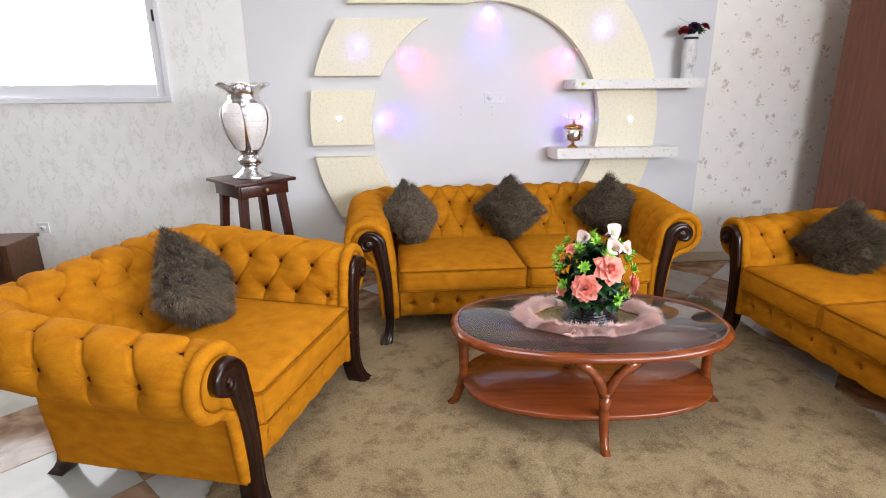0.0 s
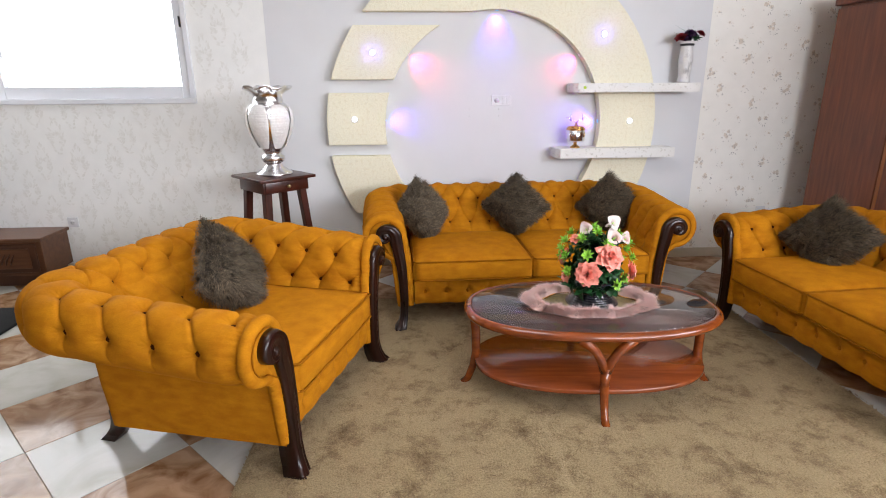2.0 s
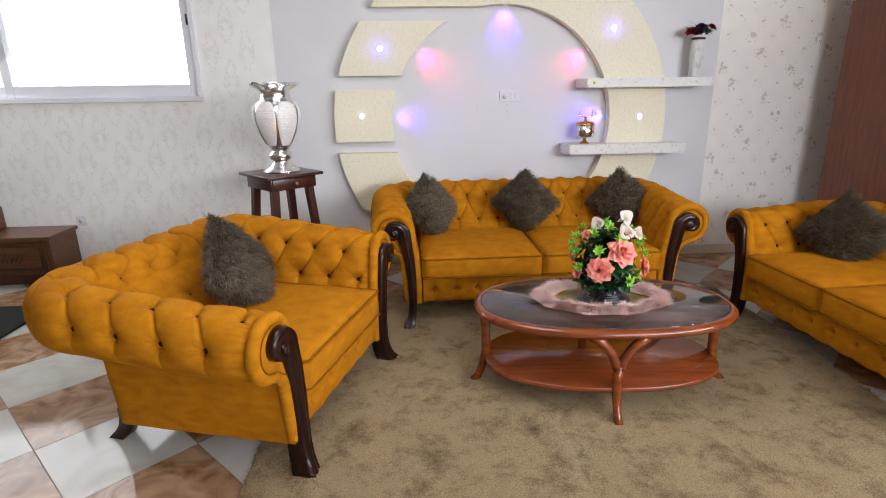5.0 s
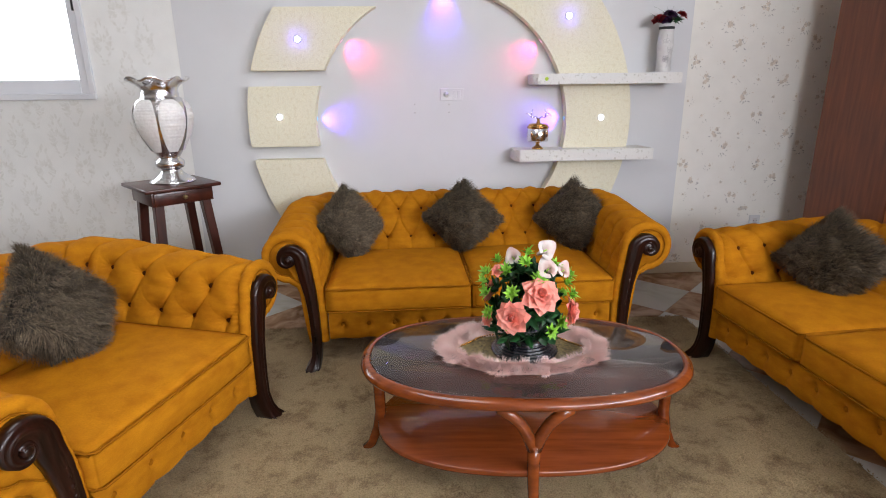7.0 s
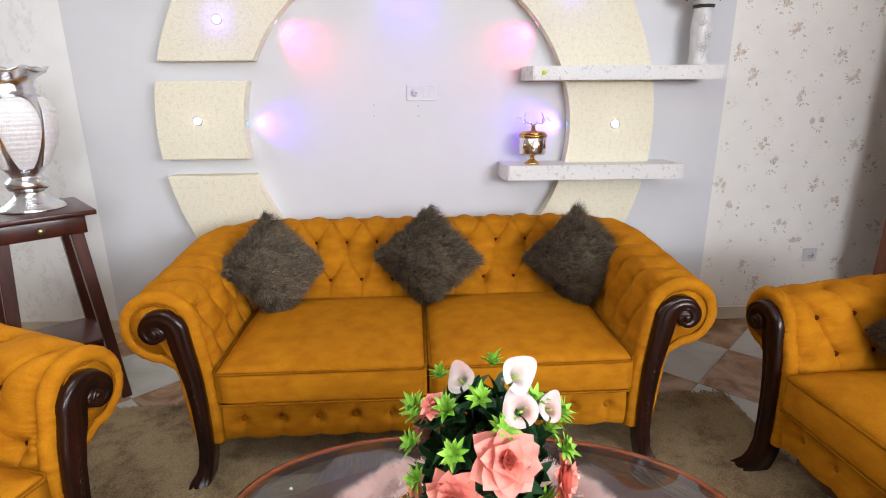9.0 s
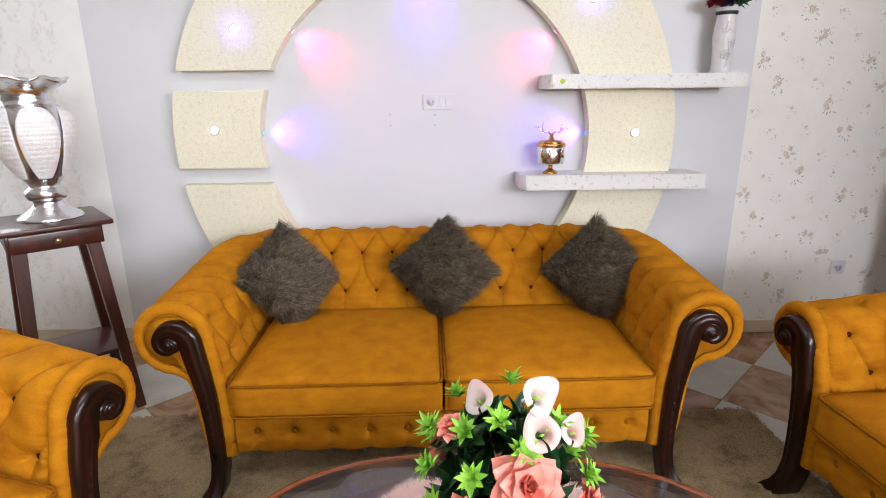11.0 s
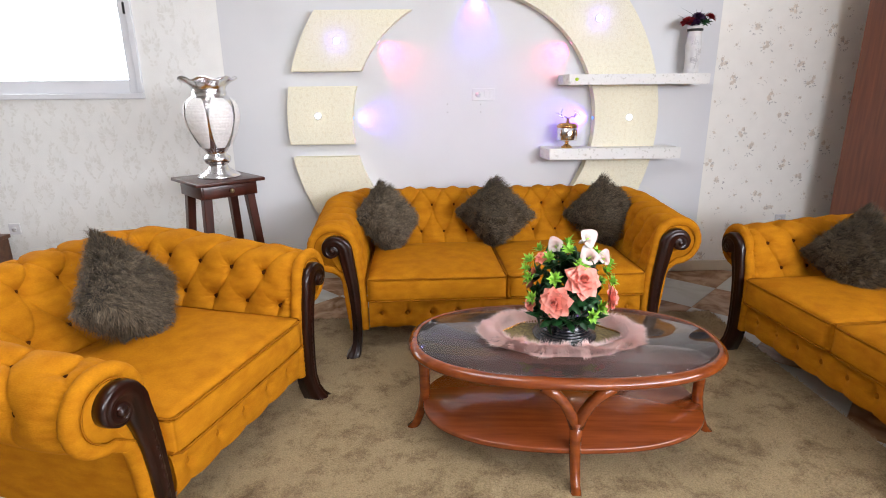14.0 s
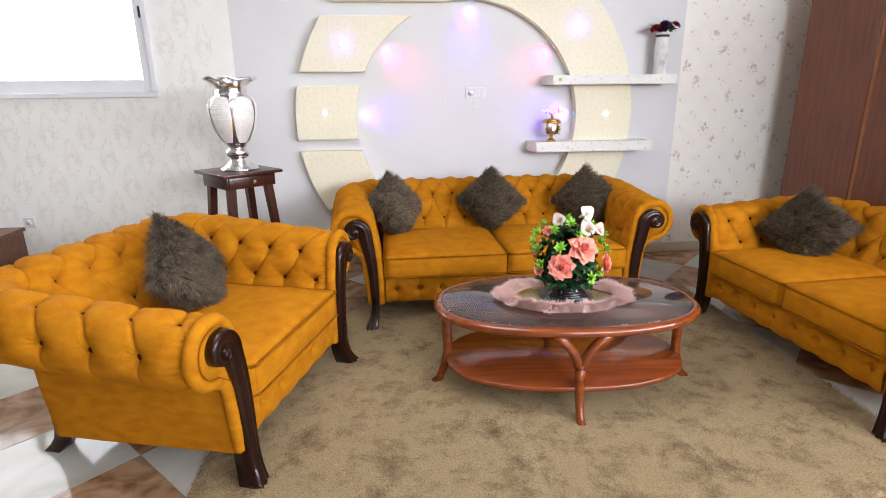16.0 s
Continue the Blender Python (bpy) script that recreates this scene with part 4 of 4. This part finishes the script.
for p in ((0.03, -0.05), (0.075, -0.05), (0.12, -0.03), (-0.035, 0.0)):
    part("stem", tube([(p[0] * 0.3, p[1] * 0.3, 0.09), (p[0] * 0.7, p[1] * 0.7, 0.25), (p[0], p[1], 0.38)], 0.004, 6), LEAF, bouquet)

# ---- side table and vase ----
STOOL_M = pose(-0.705, 3.36, 0.0, rz=42)
stool = thing("side_table", STOOL_M, "tall dark mahogany side table with one drawer", "side table")
part("tabletop", box(-0.215, 0.215, -0.215, 0.215, 0.92, 0.941, 0.004), STOOLWOOD, stool)
part("apron", box(-0.175, 0.175, -0.172, 0.175, 0.835, 0.9198, 0.003), STOOLWOOD, stool)
drawer = part("drawer_front", box(-0.165, 0.165, -0.184, -0.1725, 0.842, 0.914, 0.003), STOOLWOOD, stool)
bm = bmesh.new()
bmesh.ops.create_uvsphere(bm, u_segments=16, v_segments=10, radius=0.014, matrix=Matrix.Translation((0, -0.205, 0.878)))
tube([(0, -0.183, 0.878), (0, -0.205, 0.878)], 0.006, bm=bm)
part("knob", bm, BRASS, drawer, "small brass knob")
for sx in (-1, 1):
    for sy in (-1, 1):
        bm = bmesh.new()
        lo = [bm.verts.new((sx * (0.195 + a * 0.022), sy * (0.195 + b * 0.022), 0)) for a, b in ((-1, -1), (1, -1), (1, 1), (-1, 1))]
        hi = [bm.verts.new((sx * (0.135 + a * 0.026), sy * (0.135 + b * 0.026), 0.836)) for a, b in ((-1, -1), (1, -1), (1, 1), (-1, 1))]
        for k in range(4):
            bm.faces.new((lo[k], lo[(k + 1) % 4], hi[(k + 1) % 4], hi[k]))
        bm.faces.new(lo[::-1]), bm.faces.new(hi)
        bmesh.ops.bevel(bm, geom=list(bm.edges), offset=0.003, segments=1, affect="EDGES")
        part("leg", bm, STOOLWOOD, stool, smooth=False)
part("lower_shelf", box(-0.175, 0.175, -0.175, 0.175, 0.3, 0.318, 0.003), STOOLWOOD, stool)

vase = thing("floor_vase", pose(-0.70, 3.38, 0.9412, rz=12), "tall silver mirrored vase with beaded panels and ruffled rim", "vase")


def ruffle(r, z, a):
    k = max(0, (z - 0.545) / 0.06)
    return r * (1 + 0.06 * k * math.cos(7 * a)), z + 0.012 * k * math.sin(7 * a)


prof = [(0.001, 0), (0.128, 0.0), (0.13, 0.006), (0.122, 0.016), (0.095, 0.034), (0.068, 0.055), (0.056, 0.075), (0.058, 0.083), (0.074, 0.09), (0.083, 0.108), (0.08, 0.128), (0.066, 0.14), (0.058, 0.148), (0.062, 0.156), (0.075, 0.175),
        (0.105, 0.225), (0.132, 0.28), (0.15, 0.335), (0.157, 0.385), (0.153, 0.43), (0.137, 0.468), (0.112, 0.492), (0.1, 0.5), (0.103, 0.515), (0.097, 0.53), (0.102, 0.55), (0.12, 0.57), (0.145, 0.588), (0.163, 0.6), (0.155, 0.602), (0.13, 0.585), (0.09, 0.55), (0.085, 0.45), (0.001, 0.2)]
part("body", lathe(prof, 84, wave=ruffle), SILVER, vase, "mirrored silver body")
side_prof = [(0.085, 0.185), (0.106, 0.222), (0.134, 0.278), (0.153, 0.335), (0.16, 0.385), (0.156, 0.43), (0.139, 0.466), (0.12, 0.485)]


def vase_r(t):
    k = t * (len(side_prof) - 1)
    i = min(int(k), len(side_prof) - 2)
    f = k - i
    return [side_prof[i][c] * (1 - f) + side_prof[i + 1][c] * f for c in (0, 1)]


for q in range(6):
    def pan(a, b, q=q):
        r, z = vase_r(b)
        wd = 0.485 * math.sin(math.pi * (0.06 + 0.9 * b)) ** 0.35
        t = q * math.pi / 3 + (a - 0.5) * 2 * wd
        bead = 0.0022 * abs(math.sin(b * 60)) * (0.6 + 0.4 * abs(math.sin(t * 60)))
        edge = 0.003 if 0.02 < a < 0.98 and 0.02 < b < 0.98 else 0.0
        r += edge + bead
        return Vector((r * math.cos(t), r * math.sin(t), z))
    part("beaded_panel", grid(30, 121, pan), BEADS, vase, "white and silver beaded panel")

# ---- cabinet, rug ----
cab = thing("tv_cabinet", pose(-3.3, 3.9, 0), "low walnut cabinet with carved drawer fronts", "cabinet")
part("body", box(-0.62, 0.64, -0.17, 0.185, 0.1, 0.385, 0.004), CABINET, cab, smooth=False)
part("top", box(-0.65, 0.66, -0.2, 0.19, 0.3855, 0.415, 0.006), CABINET, cab, smooth=False)
part("plinth", box(-0.58, 0.6, -0.12, 0.17, 0.0, 0.0995, 0.003), CABINET_DARK, cab, smooth=False)
for x0, x1 in ((-0.58, -0.01), (0.02, 0.6)):
    dr = part("drawer_front", box(x0, x1, -0.186, -0.1705, 0.13, 0.365, 0.006), CABINET_DARK, cab, smooth=False)
    part("panel", box(x0 + 0.05, x1 - 0.05, -0.194, -0.1865, 0.165, 0.33, 0.006), CABINET, dr, smooth=False)
    for i in range(7):
        c = (x0 + x1) / 2 + (i - 3) * 0.035
        part("carved_leaf", tube([(c - 0.02, -0.196, 0.2), (c - 0.005, -0.2, 0.24), (c + 0.025, -0.197, 0.29)], [0.003, 0.009, 0.002], 6), CABINET_DARK, dr)
box_ob = part("wooden_box", box(-3.7, -3.2, 3.82, 4.06, 0.4152, 0.6, 0.006), CABINET, smooth=False)
tagged(box_ob, "brown wooden box standing on the cabinet", "box")
rug = part("small_rug", box(-3.9, -2.41, 2.35, 3.25, 0.0, 0.022, 0.008), BLACKRUG)
tagged(rug, "black shaggy rug on the tiles", "rug")

# ---- wardrobe ----
wr = thing("wardrobe", pose(3.655, 3.80, 0), "tall reddish brown wooden wardrobe with trimmed doors", "wardrobe")
part("carcass", box(0.022, 0.62, -2.9, 0.0, 0.06, 2.12, 0.004), WARDROBE, wr, smooth=False)
part("plinth", box(0.04, 0.6, -2.88, -0.02, 0.0, 0.0595), CABINET_DARK, wr, smooth=False)
part("cornice", box(-0.02, 0.63, -2.92, 0.02, 2.1205, 2.2, 0.012), WARDROBE, wr, smooth=False)
for k in range(4):
    y1, y0 = -0.005 - k * 0.72, -0.005 - k * 0.72 - 0.68
    d = part("door", box(0.0, 0.0215, y0, y1, 0.08, 2.1, 0.004), WARDROBE, wr, smooth=False)
    part("edge_trim", box(0.004, 0.0215, y0 - 0.037, y0 - 0.003, 0.08, 2.1, 0.006), WARDROBE_TRIM, d, "lighter wood strip", smooth=False)

# ---- ornaments on the shelves ----
fv = thing("flower_vase", pose(2.555, 3.965, 1.5562), "white relief vase with dark red and purple flowers", "vase")
part("body", lathe([(0.001, 0), (0.05, 0), (0.052, 0.01), (0.047, 0.05), (0.05, 0.12), (0.056, 0.18), (0.05, 0.24), (0.045, 0.275), (0.053, 0.315), (0.057, 0.32), (0.05, 0.32), (0.04, 0.28), (0.001, 0.27)], 40), WHITEVASE, fv)
part("band", lathe([(0.0475, 0.285), (0.0515, 0.288), (0.0545, 0.3), (0.0515, 0.302)], 40), DARKHOLE, fv, "thin black band")
for j, (a0, zz) in enumerate(((-100, 0.09), (-70, 0.15), (-105, 0.2))):
    for i in range(5):
        a = radians(a0)
        t = 2 * math.pi * i / 5
        loop = []
        for q in range(12):
            w = 2 * math.pi * q / 12
            du, dv = 0.013 * math.cos(t) + 0.011 * math.cos(w), 0.013 * math.sin(t) + 0.011 * math.sin(w)
            aa = a + du / 0.052
            loop.append((0.0535 * math.cos(aa), 0.0535 * math.sin(aa), zz + dv))
        part("relief", tube(loop, 0.0018, 5, closed=True), GREYRELIEF, fv)
part("relief", tube([(0.0535 * math.cos(radians(-95 + 12 * math.sin(i * 0.5))), 0.0535 * math.sin(radians(-95 + 12 * math.sin(i * 0.5))), 0.03 + 0.02 * i) for i in range(12)], 0.002, 5), GREYRELIEF, fv)
for i, (x, y, z, mt, r, nm) in enumerate(((-0.075, -0.03, 0.345, RED, 0.05, "red"), (-0.005, -0.04, 0.375, PURPLE, 0.048, "purple"), (-0.035, -0.045, 0.34, PURPLE, 0.04, "purple"), (0.085, -0.03, 0.375, RED, 0.042, "red"), (0.045, 0.02, 0.36, PURPLE, 0.04, "purple"))):
    rose(Vector((x, y, z)), Vector((x * 4, y * 8, 0.7)), r, mt, fv, 40 + i, "dark " + nm + " artificial flower", "flower")
    part("stem", tube([(0, 0, 0.27), (x * 0.5, y * 0.5, 0.32), (x, y, z)], 0.003, 6), LEAF, fv)
for i in range(9):
    leaf_cluster(Vector((rn.uniform(-0.06, 0.07), rn.uniform(-0.05, 0.03), rn.uniform(0.325, 0.36))), Vector((rn.uniform(-1, 1), rn.uniform(-1, 0.3), 0.8)), 0.04, LEAF, fv, 500 + i, 5, "leaf_sprig")
for i in range(12):
    a, h = rn.uniform(-1, 1), rn.uniform(0.06, 0.14)
    part("grass_blade", tube([(0, 0, 0.3), (a * 0.06, rn.uniform(-0.03, 0.02), 0.3 + h * 0.7), (a * 0.15, rn.uniform(-0.05, 0.03), 0.3 + h)], [0.0015, 0.0012, 0.0004], 4), LEAF, fv)

bn = thing("candle_holder", pose(1.672, 3.955, 1.0362) @ Matrix.Diagonal((1.05, 1.05, 1.2, 1)), "small gold mirrored candle holder with a twig on its lid", "candle holder")
part("foot", lathe([(0.001, 0), (0.038, 0), (0.04, 0.006), (0.03, 0.012), (0.014, 0.022), (0.012, 0.034), (0.02, 0.042), (0.024, 0.046), (0.001, 0.046)], 32), GOLD, bn)
part("cup", lathe([(0.001, 0.0465), (0.066, 0.0465), (0.07, 0.052), (0.07, 0.135), (0.064, 0.137), (0.062, 0.06), (0.001, 0.056)], 32), SILVER, bn, "mirrored cup")
part("band", lathe([(0.0705, 0.122), (0.074, 0.124), (0.075, 0.134), (0.0705, 0.138)], 32), GOLD, bn)
part("lid", lathe([(0.001, 0.1385), (0.068, 0.1385), (0.06, 0.148), (0.015, 0.152), (0.008, 0.175), (0.001, 0.18)], 32), GOLD, bn)
for q in (-1, 1):
    part("twig", tube([(0, 0, 0.172), (0.02 * q, 0, 0.19), (0.045 * q, -0.005, 0.185), (0.07 * q, 0, 0.21), (0.09 * q, 0, 0.2 - 0.01 * q)], [0.005, 0.004, 0.004, 0.003, 0.002], 6), SILVER, bn)
    part("twig", tube([(0.045 * q, -0.005, 0.185), (0.05 * q, 0, 0.215), (0.04 * q, 0, 0.235)], [0.004, 0.003, 0.002], 6), SILVER, bn)
for i in range(4):
    a = radians(-140 + 33 * i)
    part("ornament", tube([(0.0712 * math.cos(a), 0.0712 * math.sin(a), 0.112), (0.0715 * math.cos(a), 0.0715 * math.sin(a), 0.075)], [0.002, 0.006], 8), GOLD, bn)


# ---- sockets ----
def socket(x, z, wide=1):
    s = thing("wall_socket", pose(x, WALL_Y - (0.0065 if -0.84 < x < 2.8 else 0.0005), z), "white plastic wall socket", "socket", "wall sockets")
    w = 0.083 if wide > 1 else 0.043
    part("plate", box(-w, w, -0.011, 0.0, -0.043, 0.043, 0.003), SOCKETW, s, smooth=False)
    cx = -0.04 if wide > 1 else 0
    part("socket_well", lathe([(0.001, 0), (0.019, 0), (0.021, 0.004), (0.001, 0.004)], 24), SOCKETW, s).matrix_basis = pose(cx, -0.011, 0, 90, 0, 0)
    for q in (-1, 1):
        part("pin_hole", lathe([(0.001, 0), (0.0028, 0), (0.0028, 0.002), (0.001, 0.002)], 10), DARKHOLE, s).matrix_basis = pose(cx + q * 0.0095, -0.0152, 0, 90, 0, 0)
    if wide > 1:
        for q in (0.022, 0.054):
            part("rocker", box(q - 0.013, q + 0.013, -0.015, -0.0112, -0.028, 0.028, 0.003), SOCKETW, s, smooth=False)


socket(1.058, 1.424, 2)
socket(3.486, 0.423)
socket(-2.6, 0.45)
for x, z in ((0.79, 1.298), (0.79, 1.358), (1.04, 1.298), (1.04, 1.354)):
    o = part("wall_plug", lathe([(0.001, 0), (0.006, 0), (0.006, 0.004), (0.001, 0.004)], 12), GREYRELIEF)
    o.matrix_world = pose(x, WALL_Y - 0.0062, z, 90, 0, 0)
    tagged(o, "small grey plugged screw hole in the wall", "wall plug", "plugged holes")

# round lime stickers left on the side table and the shelf
STICKER = mat("lime_sticker", (0.55, 0.75, 0.05), rough=0.4, scale=20, bump=0.0)
for m in (STOOL_M @ pose(0.06, 0.16, 0.9412), STOOL_M @ pose(0.15, 0.15, 0.9412), pose(1.70, 3.8697, 1.522, 90, 0, 0)):
    o = part("sticker", lathe([(0.001, 0), (0.013, 0), (0.0128, 0.0006), (0.001, 0.0006)], 16), STICKER)
    o.matrix_world = m
    tagged(o, "small round lime green paper sticker", "sticker", "lime stickers")

# ---- LED spots ----
LED_W = glow("led_white", (1, 0.96, 1), 14)
LED_B = glow("led_blue", (0.1, 0.36, 1), 2.6)
LED_P = glow("led_pink", (1, 0.4, 0.6), 2.5)
LED_RING = mat("led_bezel", (0.8, 0.8, 0.8), rough=0.3, metal=0.6)


def led(x, y, z, d, m, r=0.017):
    o = thing("led_spot", aim(Vector((x, y, z)), d), "small round recessed LED spot, switched on", "spotlight", "LED spots of the ring")
    part("bezel", lathe([(r, 0), (r * 1.35, 0.0), (r * 1.3, 0.004), (r, 0.004)], 20), LED_RING, o)
    part("lens", lathe([(0.001, 0.0), (r * 0.98, 0.0), (r * 0.9, 0.0045), (0.001, 0.006)], 20), m, o)


for x, z, blue in ((0.0, 1.8, 1), (-0.166, 1.285, 0), (1.87, 1.938, 1), (2.143, 1.25, 0)):
    led(x, FRONT_Y - 0.001, z, (0, -1, 0), LED_W, 0.021)
    lamp("led_face_light", "POINT", pose(x, FRONT_Y - 0.045, z), 0.45 if blue else 0.05, (0.12, 0.1, 1) if blue else (1, 0.9, 0.8), radius=0.012)
for ang, m, cold, hot in ((140.5, LED_P, (1, 0.015, 0.2), 7.5), (89, LED_B, (0.12, 0.02, 1), 15), (38.5, LED_P, (1, 0.015, 0.22), 7), (177, LED_B, (0.12, 0.03, 1), 8), (1.7, LED_B, (0.14, 0.02, 1), 14)):
    c, s = math.cos(radians(ang)), math.sin(radians(ang))
    x, z = CX + RIN * c, CZ + RIN * s
    led(x - c * 0.001, 4.05, z - s * 0.001, (-c, 0, -s), m, 0.014)
    lamp("led_edge_light", "SPOT", look((x - c * 0.012, 4.03, z - s * 0.012), (x - c * 0.14, 4.1, z - s * 0.14)), hot, cold, radius=0.008, cone=95)
    lamp("led_beam_light", "SPOT", look((x - c * 0.012, 4.03, z - s * 0.012), (x - c * 0.062, 4.1, z - s * 0.062)), 0.8, (0, 0.45, 1) if m is LED_B else (1, 0.12, 0.5), radius=0.005, cone=50)

# ---- floor: carpet, tiles ----
KX0, KX1, KY0, KY1 = -0.46, 2.52, 0.995, 3.23
GROOVES = [((1.0, 1.75), (0.87, 1.556)), ((0.87, 1.556), (0.91, 1.41)), ((0.91, 1.41), (0.885, 1.2)), ((0.885, 1.2), (0.93, 1.02)), ((1.67, 1.84), (1.625, 1.61)), ((1.625, 1.61), (1.57, 1.42)), ((1.57, 1.42), (1.6, 1.2))]


def groove(x, y):
    """1 in the middle of a trodden line in the pile, 0 away from it."""
    best = 9.0
    for (ax, ay), (bx, by) in GROOVES:
        dx, dy = bx - ax, by - ay
        t = max(0, min(1, ((x - ax) * dx + (y - ay) * dy) / (dx * dx + dy * dy)))
        best = min(best, math.hypot(x - ax - t * dx + 0.012 * noise.noise((x * 9, y * 9, 4)), y - ay - t * dy))
    return max(0, 1 - best / 0.026)


def pile(x, y):
    return 0.012 - 0.01 * groove(x, y) + 0.004 * noise.noise((x * 3, y * 3, 2)) + 0.002 * noise.noise((x * 14, y * 14, 5))


carpet = thing("carpet", pose(0, 0, 0), "beige and brown shaggy carpet with worn patches", "carpet")
part("backing", grid(180, 140, lambda a, b: Vector((KX0 + (KX1 - KX0) * a, KY0 + (KY1 - KY0) * b, pile(KX0 + (KX1 - KX0) * a, KY0 + (KY1 - KY0) * b) if 0 < a < 1 and 0 < b < 1 else 0.001))), CARPET, carpet)
rk = random.Random(21)
verts, faces = [], []
for i in range(90000):
    x, y = rk.uniform(KX0, KX1), rk.uniform(KY0, KY1)
    if groove(x, y) > 0.12:
        continue
    p = Vector((x, y, pile(x, y) - 0.002))
    g = noise.noise_vector((x * 2.2, y * 2.2, 3)) * 0.5 + noise.noise_vector((x * 13, y * 13, 7)) * 0.7
    d = Vector((g.x + rk.uniform(-0.5, 0.5), g.y + rk.uniform(-0.5, 0.5), 0.9)).normalized()
    w = d.cross(Vector((rk.uniform(-1, 1), rk.uniform(-1, 1), 0.2))).normalized() * 0.0026
    k = len(verts)
    verts += [p - w, p + w, p + d * rk.uniform(0.007, 0.012)]
    faces.append((k, k + 1, k + 2))
tagged(raw("carpet_fibre", verts, faces, CARPET_PILE, carpet, "shaggy pile", True), kind="stuff")

# tiles laid diagonally, half a metre square
floor = part("floor", box(X0 - 0.2, X1 + 0.2, Y0 - 0.2, WALL_Y + 0.25, -0.2, -0.003), GROUT, smooth=False)
tagged(floor, "polished marble tiles laid diagonally in cream and tan", "floor", kind="structure")
tile_mesh = {}
for nm, m in (("w", TILE_W), ("b", TILE_B)):
    bm = box(-0.2485, 0.2485, -0.2485, 0.2485, -0.0028, 0.0, 0.001, 1)
    o = part("tile", bm, m, smooth=False)
    tile_mesh[nm] = o.data
    bpy.data.objects.remove(o)
far = {"w": [], "b": []}
D0, c45 = Vector((-1.097, 1.194, 0)), math.sqrt(0.5)
for i in range(-16, 17):
    for j in range(-16, 17):
        p = D0 + Vector((c45, -c45, 0)) * 0.5 * (i - 0.5) + Vector((c45, c45, 0)) * 0.5 * (j + 0.5)
        if not (X0 < p.x < X1 and Y0 < p.y < WALL_Y):
            continue
        kind = "w" if i % 2 == 0 else "b"
        if j % 2:
            kind = {"w": "b", "b": "w"}[kind]
        m = Matrix.Translation(p) @ pose(0, 0, 0, 0, 0, 45)
        if -3.6 < p.x < 4.0 and 0.4 < p.y < 4.2:
            share("tile", tile_mesh[kind], floor, m)
        else:
            far[kind].append(m)
for kind, ms in far.items():
    verts, faces = [], []
    for m in ms:
        k = len(verts)
        verts += [m @ Vector((x, y, 0)) for x, y in ((-0.2485, -0.2485), (0.2485, -0.2485), (0.2485, 0.2485), (-0.2485, 0.2485))]
        faces.append((k, k + 1, k + 2, k + 3))
    tagged(raw("far_tiles", verts, faces, TILE_W if kind == "w" else TILE_B, floor), kind="stuff")
